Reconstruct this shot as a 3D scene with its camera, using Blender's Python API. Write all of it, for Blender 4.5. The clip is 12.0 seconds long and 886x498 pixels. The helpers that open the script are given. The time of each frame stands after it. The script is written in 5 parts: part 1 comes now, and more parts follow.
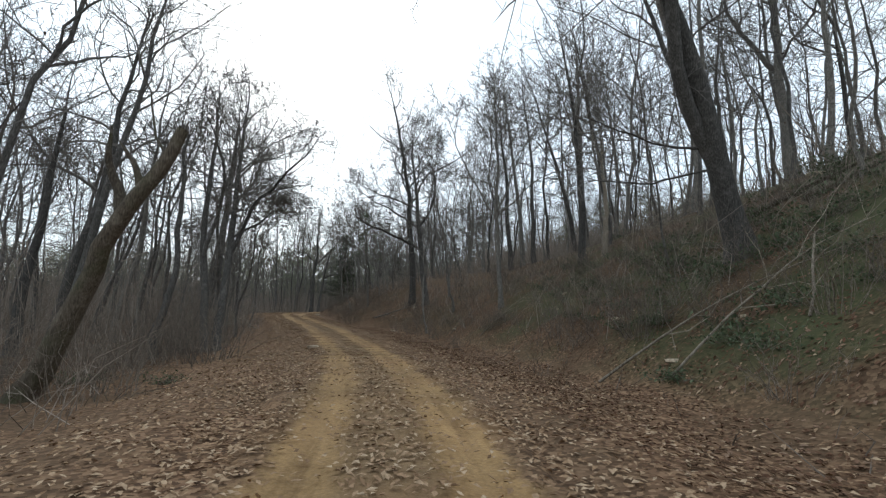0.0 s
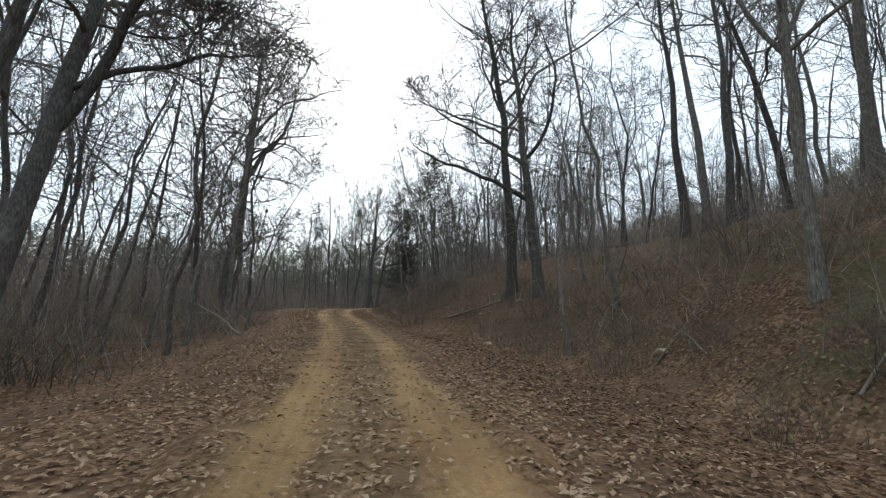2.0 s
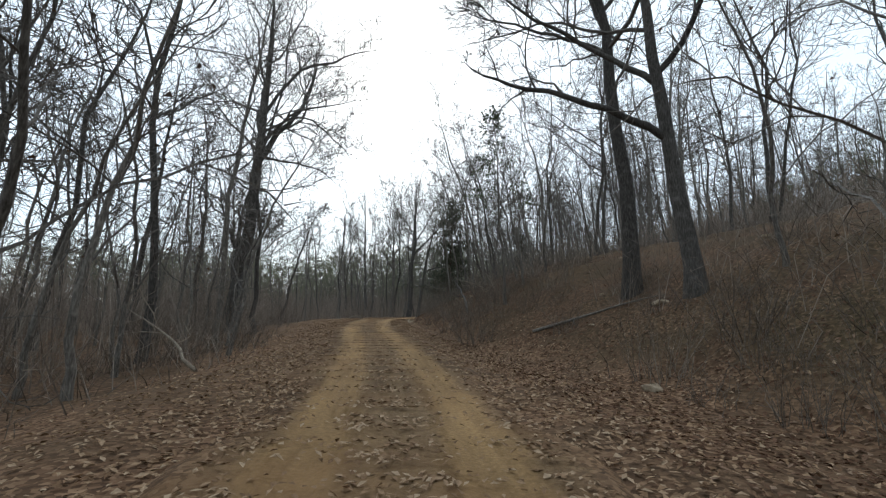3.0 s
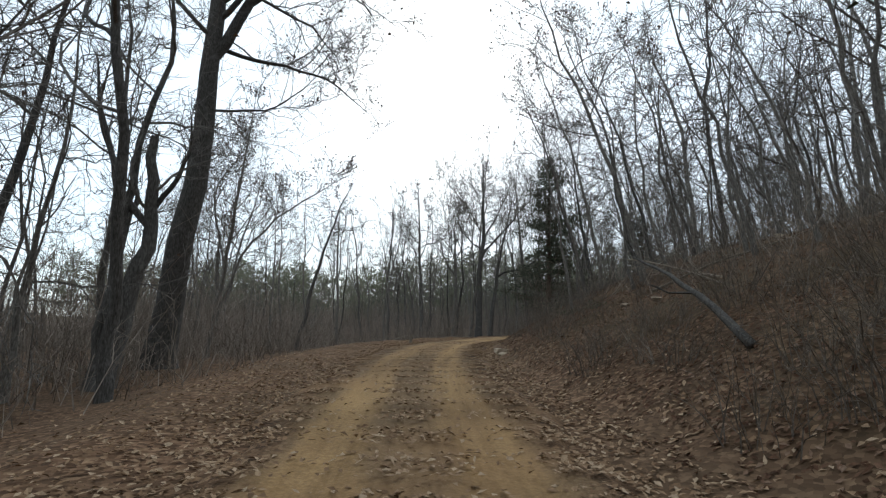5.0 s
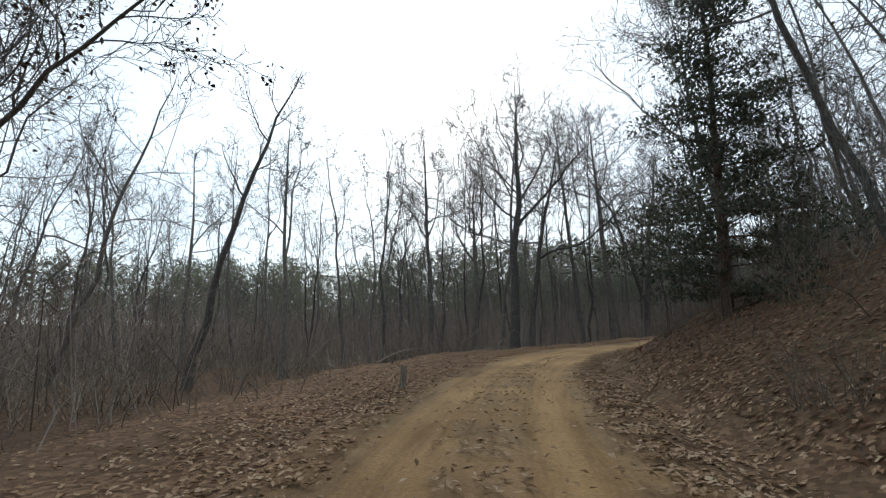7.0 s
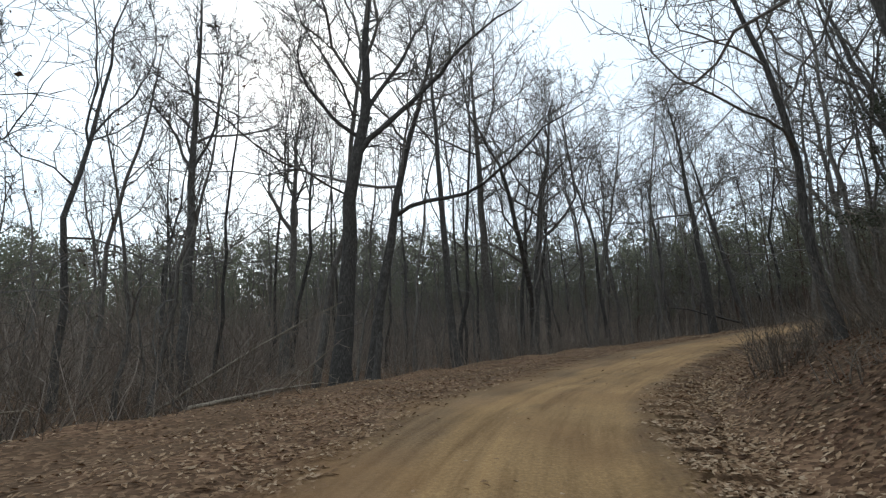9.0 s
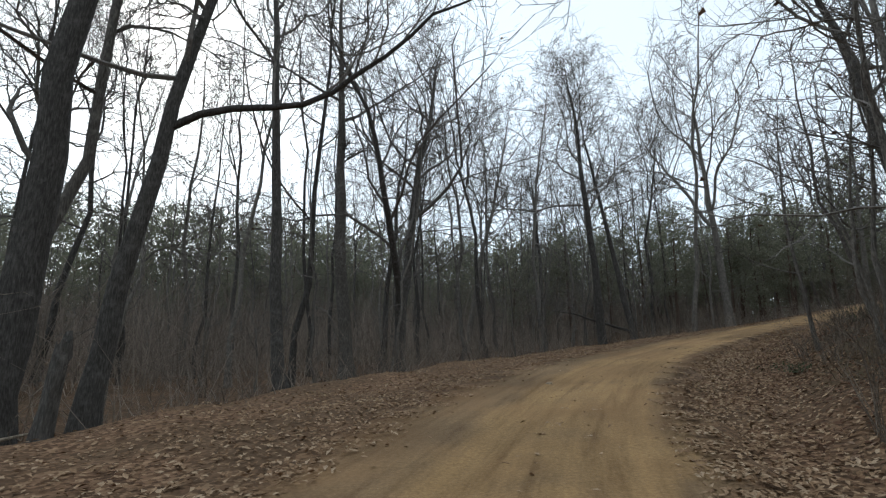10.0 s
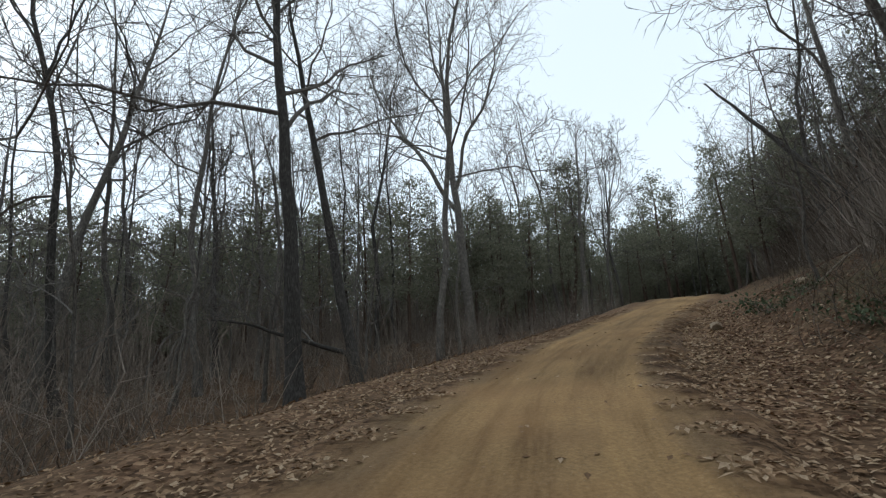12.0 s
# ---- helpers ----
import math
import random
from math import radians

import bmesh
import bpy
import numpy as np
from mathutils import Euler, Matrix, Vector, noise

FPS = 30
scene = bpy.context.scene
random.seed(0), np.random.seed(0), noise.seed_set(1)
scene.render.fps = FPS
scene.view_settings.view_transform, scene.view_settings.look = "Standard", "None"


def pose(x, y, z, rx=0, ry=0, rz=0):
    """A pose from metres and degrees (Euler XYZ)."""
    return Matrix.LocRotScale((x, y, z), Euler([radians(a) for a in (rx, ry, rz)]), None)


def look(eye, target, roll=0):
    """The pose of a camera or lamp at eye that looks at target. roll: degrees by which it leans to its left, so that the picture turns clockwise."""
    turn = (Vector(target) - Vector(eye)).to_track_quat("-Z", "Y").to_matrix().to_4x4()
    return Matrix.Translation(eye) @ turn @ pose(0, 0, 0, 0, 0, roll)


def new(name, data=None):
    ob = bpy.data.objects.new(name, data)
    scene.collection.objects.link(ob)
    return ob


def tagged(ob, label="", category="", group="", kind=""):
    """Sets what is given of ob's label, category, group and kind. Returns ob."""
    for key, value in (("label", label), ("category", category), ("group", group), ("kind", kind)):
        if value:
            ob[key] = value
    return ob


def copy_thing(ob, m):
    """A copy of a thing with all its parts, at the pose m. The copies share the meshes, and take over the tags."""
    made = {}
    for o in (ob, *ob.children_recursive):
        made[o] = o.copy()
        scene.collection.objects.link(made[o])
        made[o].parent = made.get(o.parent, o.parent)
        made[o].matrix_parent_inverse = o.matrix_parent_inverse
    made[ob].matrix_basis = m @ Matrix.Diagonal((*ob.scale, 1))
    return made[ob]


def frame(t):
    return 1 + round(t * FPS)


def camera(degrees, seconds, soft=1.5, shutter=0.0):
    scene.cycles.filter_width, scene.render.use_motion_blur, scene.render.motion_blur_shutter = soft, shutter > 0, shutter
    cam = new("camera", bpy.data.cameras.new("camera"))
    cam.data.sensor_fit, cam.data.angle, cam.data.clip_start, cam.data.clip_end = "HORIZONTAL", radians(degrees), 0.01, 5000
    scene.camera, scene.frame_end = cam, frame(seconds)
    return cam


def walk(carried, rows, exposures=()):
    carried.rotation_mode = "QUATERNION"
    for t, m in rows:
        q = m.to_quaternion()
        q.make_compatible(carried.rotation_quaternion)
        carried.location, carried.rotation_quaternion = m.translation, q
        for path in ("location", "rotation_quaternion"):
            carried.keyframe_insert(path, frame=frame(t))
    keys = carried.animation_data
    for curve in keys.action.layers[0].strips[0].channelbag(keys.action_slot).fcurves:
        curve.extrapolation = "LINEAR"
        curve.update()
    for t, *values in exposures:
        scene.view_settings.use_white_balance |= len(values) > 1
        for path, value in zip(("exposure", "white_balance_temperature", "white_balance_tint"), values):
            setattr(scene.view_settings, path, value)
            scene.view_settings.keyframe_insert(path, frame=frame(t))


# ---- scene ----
cam = camera(83.59, 12.0, soft=1.25)
PATH = [
    (0, (-0.000, -0.000, 1.350), (-0.015, 1.974, 1.673), 0.49),
    (0.5, (-0.451, 4.180, 1.501), (-0.531, 6.153, 1.819), 0.17),
    (1, (-1.054, 8.359, 1.582), (-1.207, 10.328, 1.898), 0.63),
    (1.5, (-1.809, 12.554, 1.696), (-2.025, 14.517, 2.009), 1.41),
    (2, (-2.835, 16.710, 1.824), (-3.110, 18.666, 2.135), 1.46),
    (2.5, (-3.939, 20.839, 1.997), (-4.285, 22.783, 2.317), 1.18),
    (3, (-5.347, 24.982, 2.194), (-5.774, 26.907, 2.531), 0.55),
    (3.5, (-6.670, 28.999, 2.434), (-7.175, 30.896, 2.815), 0.13),
    (4, (-8.018, 32.977, 2.676), (-8.591, 34.852, 3.072), 0.26),
    (4.5, (-9.469, 36.911, 2.916), (-10.090, 38.772, 3.308), 0.77),
    (5, (-11.044, 40.781, 3.134), (-11.693, 42.632, 3.527), 0.44),
    (5.5, (-12.641, 44.632, 3.417), (-13.309, 46.474, 3.816), -0.53),
    (6, (-14.311, 48.450, 3.682), (-14.999, 50.285, 4.082), -0.99),
    (6.5, (-15.820, 52.355, 3.945), (-16.517, 54.187, 4.342), -0.79),
    (7, (-17.186, 56.341, 4.168), (-17.869, 58.178, 4.565), -0.49),
    (7.5, (-18.393, 60.395, 4.404), (-19.017, 62.252, 4.807), 0.06),
    (8, (-19.318, 64.549, 4.640), (-19.818, 66.440, 5.059), 0.49),
    (8.5, (-20.010, 68.889, 4.854), (-20.333, 70.815, 5.285), 0.27),
    (9, (-20.353, 73.283, 5.058), (-20.438, 75.239, 5.466), -0.71),
    (9.5, (-20.095, 77.346, 5.297), (-19.912, 79.293, 5.718), -0.43),
    (10, (-19.150, 81.366, 5.469), (-18.727, 83.278, 5.877), 0.25),
    (10.5, (-17.507, 85.113, 5.629), (-16.859, 86.967, 6.009), -0.69),
    (11, (-15.411, 88.879, 5.760), (-14.512, 90.624, 6.144), -1.44),
    (11.5, (-13.144, 92.181, 6.072), (-11.999, 93.770, 6.476), -2.47),
    (12, (-10.474, 95.018, 6.422), (-9.103, 96.405, 6.862), -3.02),
]
walk(cam, [(t, look(eye, target, roll)) for t, eye, target, roll in PATH], [(0, 0.14, 5980, 6.0), (1.0, 0.22, 5980, 6.0), (2.0, 0.22, 5980, 6.0), (3.2, 0.04, 5980, 6.0), (9, 0.02, 5980, 6.0), (12, 0.0, 6060, 6.0)])

# ---- sky and light: a bright overcast afternoon ----
world = bpy.data.worlds.new("overcast_sky")
scene.world = world
world.use_nodes = True
wn, wl = world.node_tree.nodes, world.node_tree.links
wn.clear()
sky = wn.new("ShaderNodeTexSky")
sky.sky_type, sky.sun_disc = "NISHITA", False
sky.sun_elevation, sky.sun_rotation = radians(32), radians(-20)
sky_bg = wn.new("ShaderNodeBackground")
sky_bg.inputs["Strength"].default_value = 0.05
wl.new(sky.outputs[0], sky_bg.inputs["Color"])
cloud_at = wn.new("ShaderNodeTexCoord")
cloud_noise = wn.new("ShaderNodeTexNoise")
cloud_noise.inputs["Scale"].default_value, cloud_noise.inputs["Detail"].default_value = 1.6, 3.0
wl.new(cloud_at.outputs["Generated"], cloud_noise.inputs["Vector"])
cloud_ramp = wn.new("ShaderNodeValToRGB")
cloud_ramp.color_ramp.elements[0].position, cloud_ramp.color_ramp.elements[0].color = 0.2, (0.90, 0.958, 0.975, 1)
cloud_ramp.color_ramp.elements[1].position, cloud_ramp.color_ramp.elements[1].color = 0.60, (0.965, 0.998, 0.99, 1)
wl.new(cloud_noise.outputs["Fac"], cloud_ramp.inputs["Fac"])
cloud_bg = wn.new("ShaderNodeBackground")
cloud_bg.inputs["Strength"].default_value = 0.90
wl.new(cloud_ramp.outputs[0], cloud_bg.inputs["Color"])
both = wn.new("ShaderNodeAddShader")
wl.new(sky_bg.outputs[0], both.inputs[0])
wl.new(cloud_bg.outputs[0], both.inputs[1])
world_out = wn.new("ShaderNodeOutputWorld")
wl.new(both.outputs[0], world_out.inputs["Surface"])

sun = new("sun", bpy.data.lights.new("sun", "SUN"))
sun.data.energy, sun.data.angle, sun.data.color = 0.5, radians(30), (1.0, 0.98, 0.94)
sun.matrix_world = look((0, 0, 60), (-12, -33, 30))
scene.view_settings.exposure = 0.0


# ---- materials ----
def make_material(name, rough=0.9):
    m = bpy.data.materials.new(name)
    m.use_nodes = True
    bsdf = m.node_tree.nodes["Principled BSDF"]
    bsdf.inputs["Roughness"].default_value = rough
    bsdf.inputs["Specular IOR Level"].default_value = 0.2
    return m, m.node_tree.nodes, m.node_tree.links, bsdf


def ramp(nodes, stops):
    r = nodes.new("ShaderNodeValToRGB")
    el = r.color_ramp.elements
    while len(el) < len(stops):
        el.new(0.5)
    for e, (p, c) in zip(el, stops):
        e.position, e.color = p, (*c, 1)
    return r


def noise_tex(nodes, links, vec, scale, detail=4.0, rough=0.55):
    n = nodes.new("ShaderNodeTexNoise")
    n.inputs["Scale"].default_value, n.inputs["Detail"].default_value, n.inputs["Roughness"].default_value = scale, detail, rough
    links.new(vec, n.inputs["Vector"])
    return n.outputs["Fac"]


def mixed(nodes, links, fac, a, b, blend="MIX"):
    m = nodes.new("ShaderNodeMix")
    m.data_type, m.blend_type = "RGBA", blend
    for sock, v in ((m.inputs[0], fac), (m.inputs[6], a), (m.inputs[7], b)):
        if isinstance(v, bpy.types.NodeSocket):
            links.new(v, sock)
        else:
            sock.default_value = v if isinstance(v, float) else (*v, 1)
    return m.outputs[2]


def bump(nodes, links, bsdf, height, strength, distance):
    b = nodes.new("ShaderNodeBump")
    b.inputs["Strength"].default_value, b.inputs["Distance"].default_value = strength, distance
    links.new(height, b.inputs["Height"])
    links.new(b.outputs[0], bsdf.inputs["Normal"])


def bark_material(name, dark, mid, pale, moss=0.0):
    """Furrowed bark: long upright ridges, lichen blotches and a tone of its own for each tree."""
    m, n, l, bsdf = make_material(name, 0.92)
    at = n.new("ShaderNodeTexCoord")
    stretch = n.new("ShaderNodeMapping")
    stretch.inputs["Scale"].default_value = (1, 1, 0.16)
    l.new(at.outputs["Object"], stretch.inputs["Vector"])
    ridges = noise_tex(n, l, stretch.outputs[0], 38, 5, 0.6)
    blotch = noise_tex(n, l, at.outputs["Object"], 4.5, 6, 0.7)
    col = ramp(n, [(0.3, dark), (0.52, mid), (0.75, pale)])
    l.new(ridges, col.inputs["Fac"])
    patch = ramp(n, [(0.52, (0, 0, 0)), (0.72, (0.45, 0.45, 0.45))])
    l.new(blotch, patch.inputs["Fac"])
    lichen = mixed(n, l, patch.outputs[0], col.outputs[0], tuple(min(1, c * 1.25 + 0.03) for c in pale))
    own = n.new("ShaderNodeObjectInfo")
    tone = ramp(n, [(0.0, (0.72, 0.70, 0.68)), (1.0, (1.22, 1.2, 1.16))])
    l.new(own.outputs["Random"], tone.inputs["Fac"])
    toned = mixed(n, l, 1.0, lichen, tone.outputs[0], "MULTIPLY")
    if moss:
        green = ramp(n, [(0.5, (0, 0, 0)), (0.7, (moss, moss, moss))])
        l.new(noise_tex(n, l, at.outputs["Object"], 0.9, 3), green.inputs["Fac"])
        toned = mixed(n, l, green.outputs[0], toned, (0.06, 0.07, 0.03))
    l.new(toned, bsdf.inputs["Base Color"])
    bump(n, l, bsdf, ridges, 0.7, 0.03)
    return m


BARK_GREY = bark_material("grey_bark", (0.062, 0.057, 0.051), (0.145, 0.134, 0.121), (0.290, 0.269, 0.244))
BARK_DARK = bark_material("dark_bark", (0.034, 0.032, 0.030), (0.080, 0.075, 0.070), (0.165, 0.156, 0.146))
BARK_MOSS = bark_material("mossy_bark", (0.036, 0.029, 0.022), (0.090, 0.072, 0.054), (0.168, 0.144, 0.108), 0.7)
TWIG = bark_material("twig_bark", (0.075, 0.069, 0.063), (0.150, 0.139, 0.128), (0.262, 0.243, 0.225))
BRUSH = bark_material("brush_stems", (0.070, 0.057, 0.046), (0.155, 0.128, 0.104), (0.26, 0.22, 0.18))
DEADWOOD = bark_material("dead_wood", (0.10, 0.082, 0.064), (0.25, 0.213, 0.168), (0.40, 0.35, 0.29))
PINE_BARK = bark_material("pine_bark", (0.04, 0.028, 0.022), (0.09, 0.065, 0.05), (0.16, 0.12, 0.095))


def leaf_material(name, stops, rough=0.75, wet=0.25, thin=0.0):
    """Each leaf or needle tuft takes its own tone."""
    m, n, l, bsdf = make_material(name, rough)
    bsdf.inputs["Specular IOR Level"].default_value = wet
    geo = n.new("ShaderNodeNewGeometry")
    col = ramp(n, stops)
    l.new(geo.outputs["Random Per Island"], col.inputs["Fac"])
    at = n.new("ShaderNodeTexCoord")
    vein = ramp(n, [(0.3, (0.75, 0.75, 0.75)), (0.7, (1.15, 1.15, 1.15))])
    l.new(noise_tex(n, l, at.outputs["Object"], 30, 2), vein.inputs["Fac"])
    tone = mixed(n, l, 1.0, col.outputs[0], vein.outputs[0], "MULTIPLY")
    l.new(tone, bsdf.inputs["Base Color"])
    if thin:
        through_leaf, blend = n.new("ShaderNodeBsdfTranslucent"), n.new("ShaderNodeMixShader")
        blend.inputs[0].default_value = thin
        l.new(tone, through_leaf.inputs["Color"])
        l.new(bsdf.outputs[0], blend.inputs[1])
        l.new(through_leaf.outputs[0], blend.inputs[2])
        l.new(blend.outputs[0], n["Material Output"].inputs["Surface"])
    return m


LITTER = leaf_material("fallen_leaves", [(0.0, (0.16, 0.097, 0.056)), (0.35, (0.265, 0.168, 0.098)), (0.7, (0.355, 0.245, 0.152)), (1.0, (0.44, 0.33, 0.222))], 0.9, 0.08)
# Darker, redder tones than LITTER, for the leaves up the bank.
BANK_LITTER = leaf_material("bank_fallen_leaves", [(0.0, (0.060, 0.032, 0.019)), (0.4, (0.112, 0.060, 0.036)), (0.75, (0.168, 0.098, 0.062)), (1.0, (0.262, 0.180, 0.124))], 0.9, 0.08)
OAK_LEAF = leaf_material("withered_leaves", [(0.0, (0.04, 0.025, 0.018)), (0.6, (0.10, 0.06, 0.035)), (1.0, (0.2, 0.11, 0.055))])
PINE_NEEDLE = leaf_material("pine_needles", [(0.0, (0.15, 0.152, 0.104)), (0.6, (0.215, 0.216, 0.152)), (1.0, (0.275, 0.27, 0.20))], thin=0.45)
CEDAR_LEAF = leaf_material("cedar_sprays", [(0.0, (0.046, 0.052, 0.036)), (0.6, (0.080, 0.086, 0.060)), (1.0, (0.122, 0.124, 0.088))], thin=0.4)
GREEN_LEAF = leaf_material("evergreen_leaves", [(0.0, (0.045, 0.06, 0.03)), (0.6, (0.078, 0.102, 0.052)), (1.0, (0.13, 0.15, 0.085))])
STALKS = leaf_material("dead_stalks", [(0.0, (0.066, 0.050, 0.038)), (1.0, (0.175, 0.138, 0.108))])
FAR_TWIGS = leaf_material("distant_twigs", [(0.0, (0.145, 0.118, 0.094)), (1.0, (0.345, 0.284, 0.230))])


def ground_material():
    """Leaf litter over dark soil, with mossy patches on the bank."""
    m, n, l, bsdf = make_material("leaf_litter_ground", 0.95)
    bsdf.inputs["Specular IOR Level"].default_value = 0.08
    at = n.new("ShaderNodeTexCoord")
    vec = at.outputs["Object"]
    warp = n.new("ShaderNodeMix")
    warp.data_type = "VECTOR"
    warp.inputs[0].default_value = 0.03
    l.new(vec, warp.inputs[4])
    wob = n.new("ShaderNodeTexNoise")
    wob.inputs["Scale"].default_value = 9
    l.new(vec, wob.inputs["Vector"])
    l.new(wob.outputs["Color"], warp.inputs[5])
    leaf = n.new("ShaderNodeTexVoronoi")
    leaf.inputs["Scale"].default_value = 17
    l.new(warp.outputs[1], leaf.inputs["Vector"])
    grey = n.new("ShaderNodeRGBToBW")
    l.new(leaf.outputs["Color"], grey.inputs[0])
    col = ramp(n, [(0.1, (0.043, 0.026, 0.016)), (0.4, (0.082, 0.049, 0.029)), (0.65, (0.131, 0.080, 0.048)), (0.9, (0.205, 0.135, 0.082))])
    l.new(grey.outputs[0], col.inputs["Fac"])
    soil = ramp(n, [(0.38, (1, 1, 1)), (0.6, (0, 0, 0))])
    l.new(noise_tex(n, l, vec, 0.55, 5), soil.inputs["Fac"])
    half = n.new("ShaderNodeMath")
    half.operation = "MULTIPLY"
    half.inputs[1].default_value = 0.65
    l.new(soil.outputs[0], half.inputs[0])
    c1 = mixed(n, l, half.outputs[0], col.outputs[0], (0.068, 0.046, 0.028))
    moss_at = ramp(n, [(0.45, (0, 0, 0)), (0.58, (0.75, 0.75, 0.75))])
    l.new(noise_tex(n, l, vec, 0.33, 4), moss_at.inputs["Fac"])
    bank = n.new("ShaderNodeAttribute")
    bank.attribute_name = "bank"
    both_moss = n.new("ShaderNodeMath")
    both_moss.operation = "MULTIPLY"
    l.new(moss_at.outputs[0], both_moss.inputs[0])
    mossy = n.new("ShaderNodeAttribute")
    mossy.attribute_name = "mossy"
    l.new(mossy.outputs["Fac"], both_moss.inputs[1])
    # Litter colour is about 1.5 times higher where the bank attribute is 0.
    verge_tone = ramp(n, [(0.0, (1.55, 1.52, 1.5)), (1.0, (1, 1, 1))])
    l.new(bank.outputs["Fac"], verge_tone.inputs["Fac"])
    c1 = mixed(n, l, 1.0, c1, verge_tone.outputs[0], "MULTIPLY")
    c2 = mixed(n, l, both_moss.outputs[0], c1, (0.062, 0.074, 0.034))
    l.new(c2, bsdf.inputs["Base Color"])
    bump(n, l, bsdf, leaf.outputs["Distance"], 0.35, 0.02)
    return m


def road_material():
    """Tan packed dirt and gravel, paler in the wheel tracks, with dark damp and leaf crumbs between them."""
    m, n, l, bsdf = make_material("packed_dirt", 0.93)
    at = n.new("ShaderNodeTexCoord")
    vec = at.outputs["Object"]
    across = n.new("ShaderNodeAttribute")
    across.attribute_name = "track"
    broad = noise_tex(n, l, vec, 0.8, 5)
    fine = noise_tex(n, l, vec, 22, 6, 0.7)
    dirt = ramp(n, [(0.3, (0.23, 0.145, 0.066)), (0.55, (0.34, 0.219, 0.100)), (0.75, (0.44, 0.294, 0.146))])
    l.new(fine, dirt.inputs["Fac"])
    rough_dirt = ramp(n, [(0.3, (0.15, 0.098, 0.052)), (0.7, (0.28, 0.187, 0.10))])
    l.new(fine, rough_dirt.inputs["Fac"])
    add = n.new("ShaderNodeMath")
    add.operation = "ADD"
    l.new(across.outputs["Fac"], add.inputs[0])
    l.new(broad, add.inputs[1])
    edge = ramp(n, [(0.6, (0, 0, 0)), (1.2, (1, 1, 1))])
    l.new(add.outputs[0], edge.inputs["Fac"])
    c = mixed(n, l, edge.outputs[0], rough_dirt.outputs[0], dirt.outputs[0])
    stone = n.new("ShaderNodeTexVoronoi")
    stone.inputs["Scale"].default_value = 26
    l.new(vec, stone.inputs["Vector"])
    pebble = ramp(n, [(0.10, (1, 1, 1)), (0.2, (0, 0, 0))])
    l.new(stone.outputs["Distance"], pebble.inputs["Fac"])
    some = n.new("ShaderNodeMath")
    some.operation = "MULTIPLY"
    some.inputs[1].default_value = 0.5
    l.new(pebble.outputs[0], some.inputs[0])
    c = mixed(n, l, some.outputs[0], c, (0.36, 0.29, 0.21))
    crumbs = n.new("ShaderNodeTexVoronoi")
    crumbs.inputs["Scale"].default_value = 19
    l.new(vec, crumbs.inputs["Vector"])
    crumb_tone = n.new("ShaderNodeRGBToBW")
    l.new(crumbs.outputs["Color"], crumb_tone.inputs[0])
    litter = ramp(n, [(0.1, (0.07, 0.042, 0.024)), (0.5, (0.145, 0.087, 0.048)), (0.9, (0.28, 0.18, 0.105))])
    l.new(crumb_tone.outputs[0], litter.inputs["Fac"])
    shoulder = n.new("ShaderNodeAttribute")
    shoulder.attribute_name = "shoulder"
    ragged = n.new("ShaderNodeMath")
    ragged.operation = "ADD"
    l.new(shoulder.outputs["Fac"], ragged.inputs[0])
    l.new(noise_tex(n, l, vec, 5.0, 6, 0.7), ragged.inputs[1])
    cover = ramp(n, [(0.62, (0, 0, 0)), (0.95, (1, 1, 1))])
    l.new(ragged.outputs[0], cover.inputs["Fac"])
    c = mixed(n, l, cover.outputs[0], c, litter.outputs[0])
    lane = n.new("ShaderNodeAttribute")
    lane.attribute_name = "lane"
    streak = ramp(n, [(0.32, (0.64, 0.60, 0.57)), (0.5, (1.0, 1.0, 1.0)), (0.68, (1.22, 1.21, 1.18))])
    l.new(noise_tex(n, l, lane.outputs["Vector"], 3.2, 5, 0.65), streak.inputs["Fac"])
    c = mixed(n, l, 1.0, c, streak.outputs[0], "MULTIPLY")
    rusty = ramp(n, [(0.45, (0, 0, 0)), (0.7, (0.55, 0.55, 0.55))])
    l.new(noise_tex(n, l, vec, 0.45, 4), rusty.inputs["Fac"])
    c = mixed(n, l, rusty.outputs[0], c, (0.27, 0.155, 0.07))
    stain = ramp(n, [(0.35, (0.72, 0.7, 0.68)), (0.65, (1.1, 1.08, 1.05))])
    l.new(noise_tex(n, l, vec, 0.25, 3), stain.inputs["Fac"])
    l.new(mixed(n, l, 1.0, c, stain.outputs[0], "MULTIPLY"), bsdf.inputs["Base Color"])
    bump(n, l, bsdf, fine, 0.6, 0.03)
    return m


def rock_material():
    m, n, l, bsdf = make_material("weathered_sandstone", 0.9)
    at = n.new("ShaderNodeTexCoord")
    col = ramp(n, [(0.3, (0.17, 0.125, 0.085)), (0.5, (0.36, 0.285, 0.20)), (0.72, (0.50, 0.42, 0.31))])
    fac = noise_tex(n, l, at.outputs["Object"], 6, 6, 0.65)
    l.new(fac, col.inputs["Fac"])
    l.new(col.outputs[0], bsdf.inputs["Base Color"])
    bump(n, l, bsdf, fac, 0.8, 0.05)
    return m


GROUND, DIRT, ROCK = ground_material(), road_material(), rock_material()

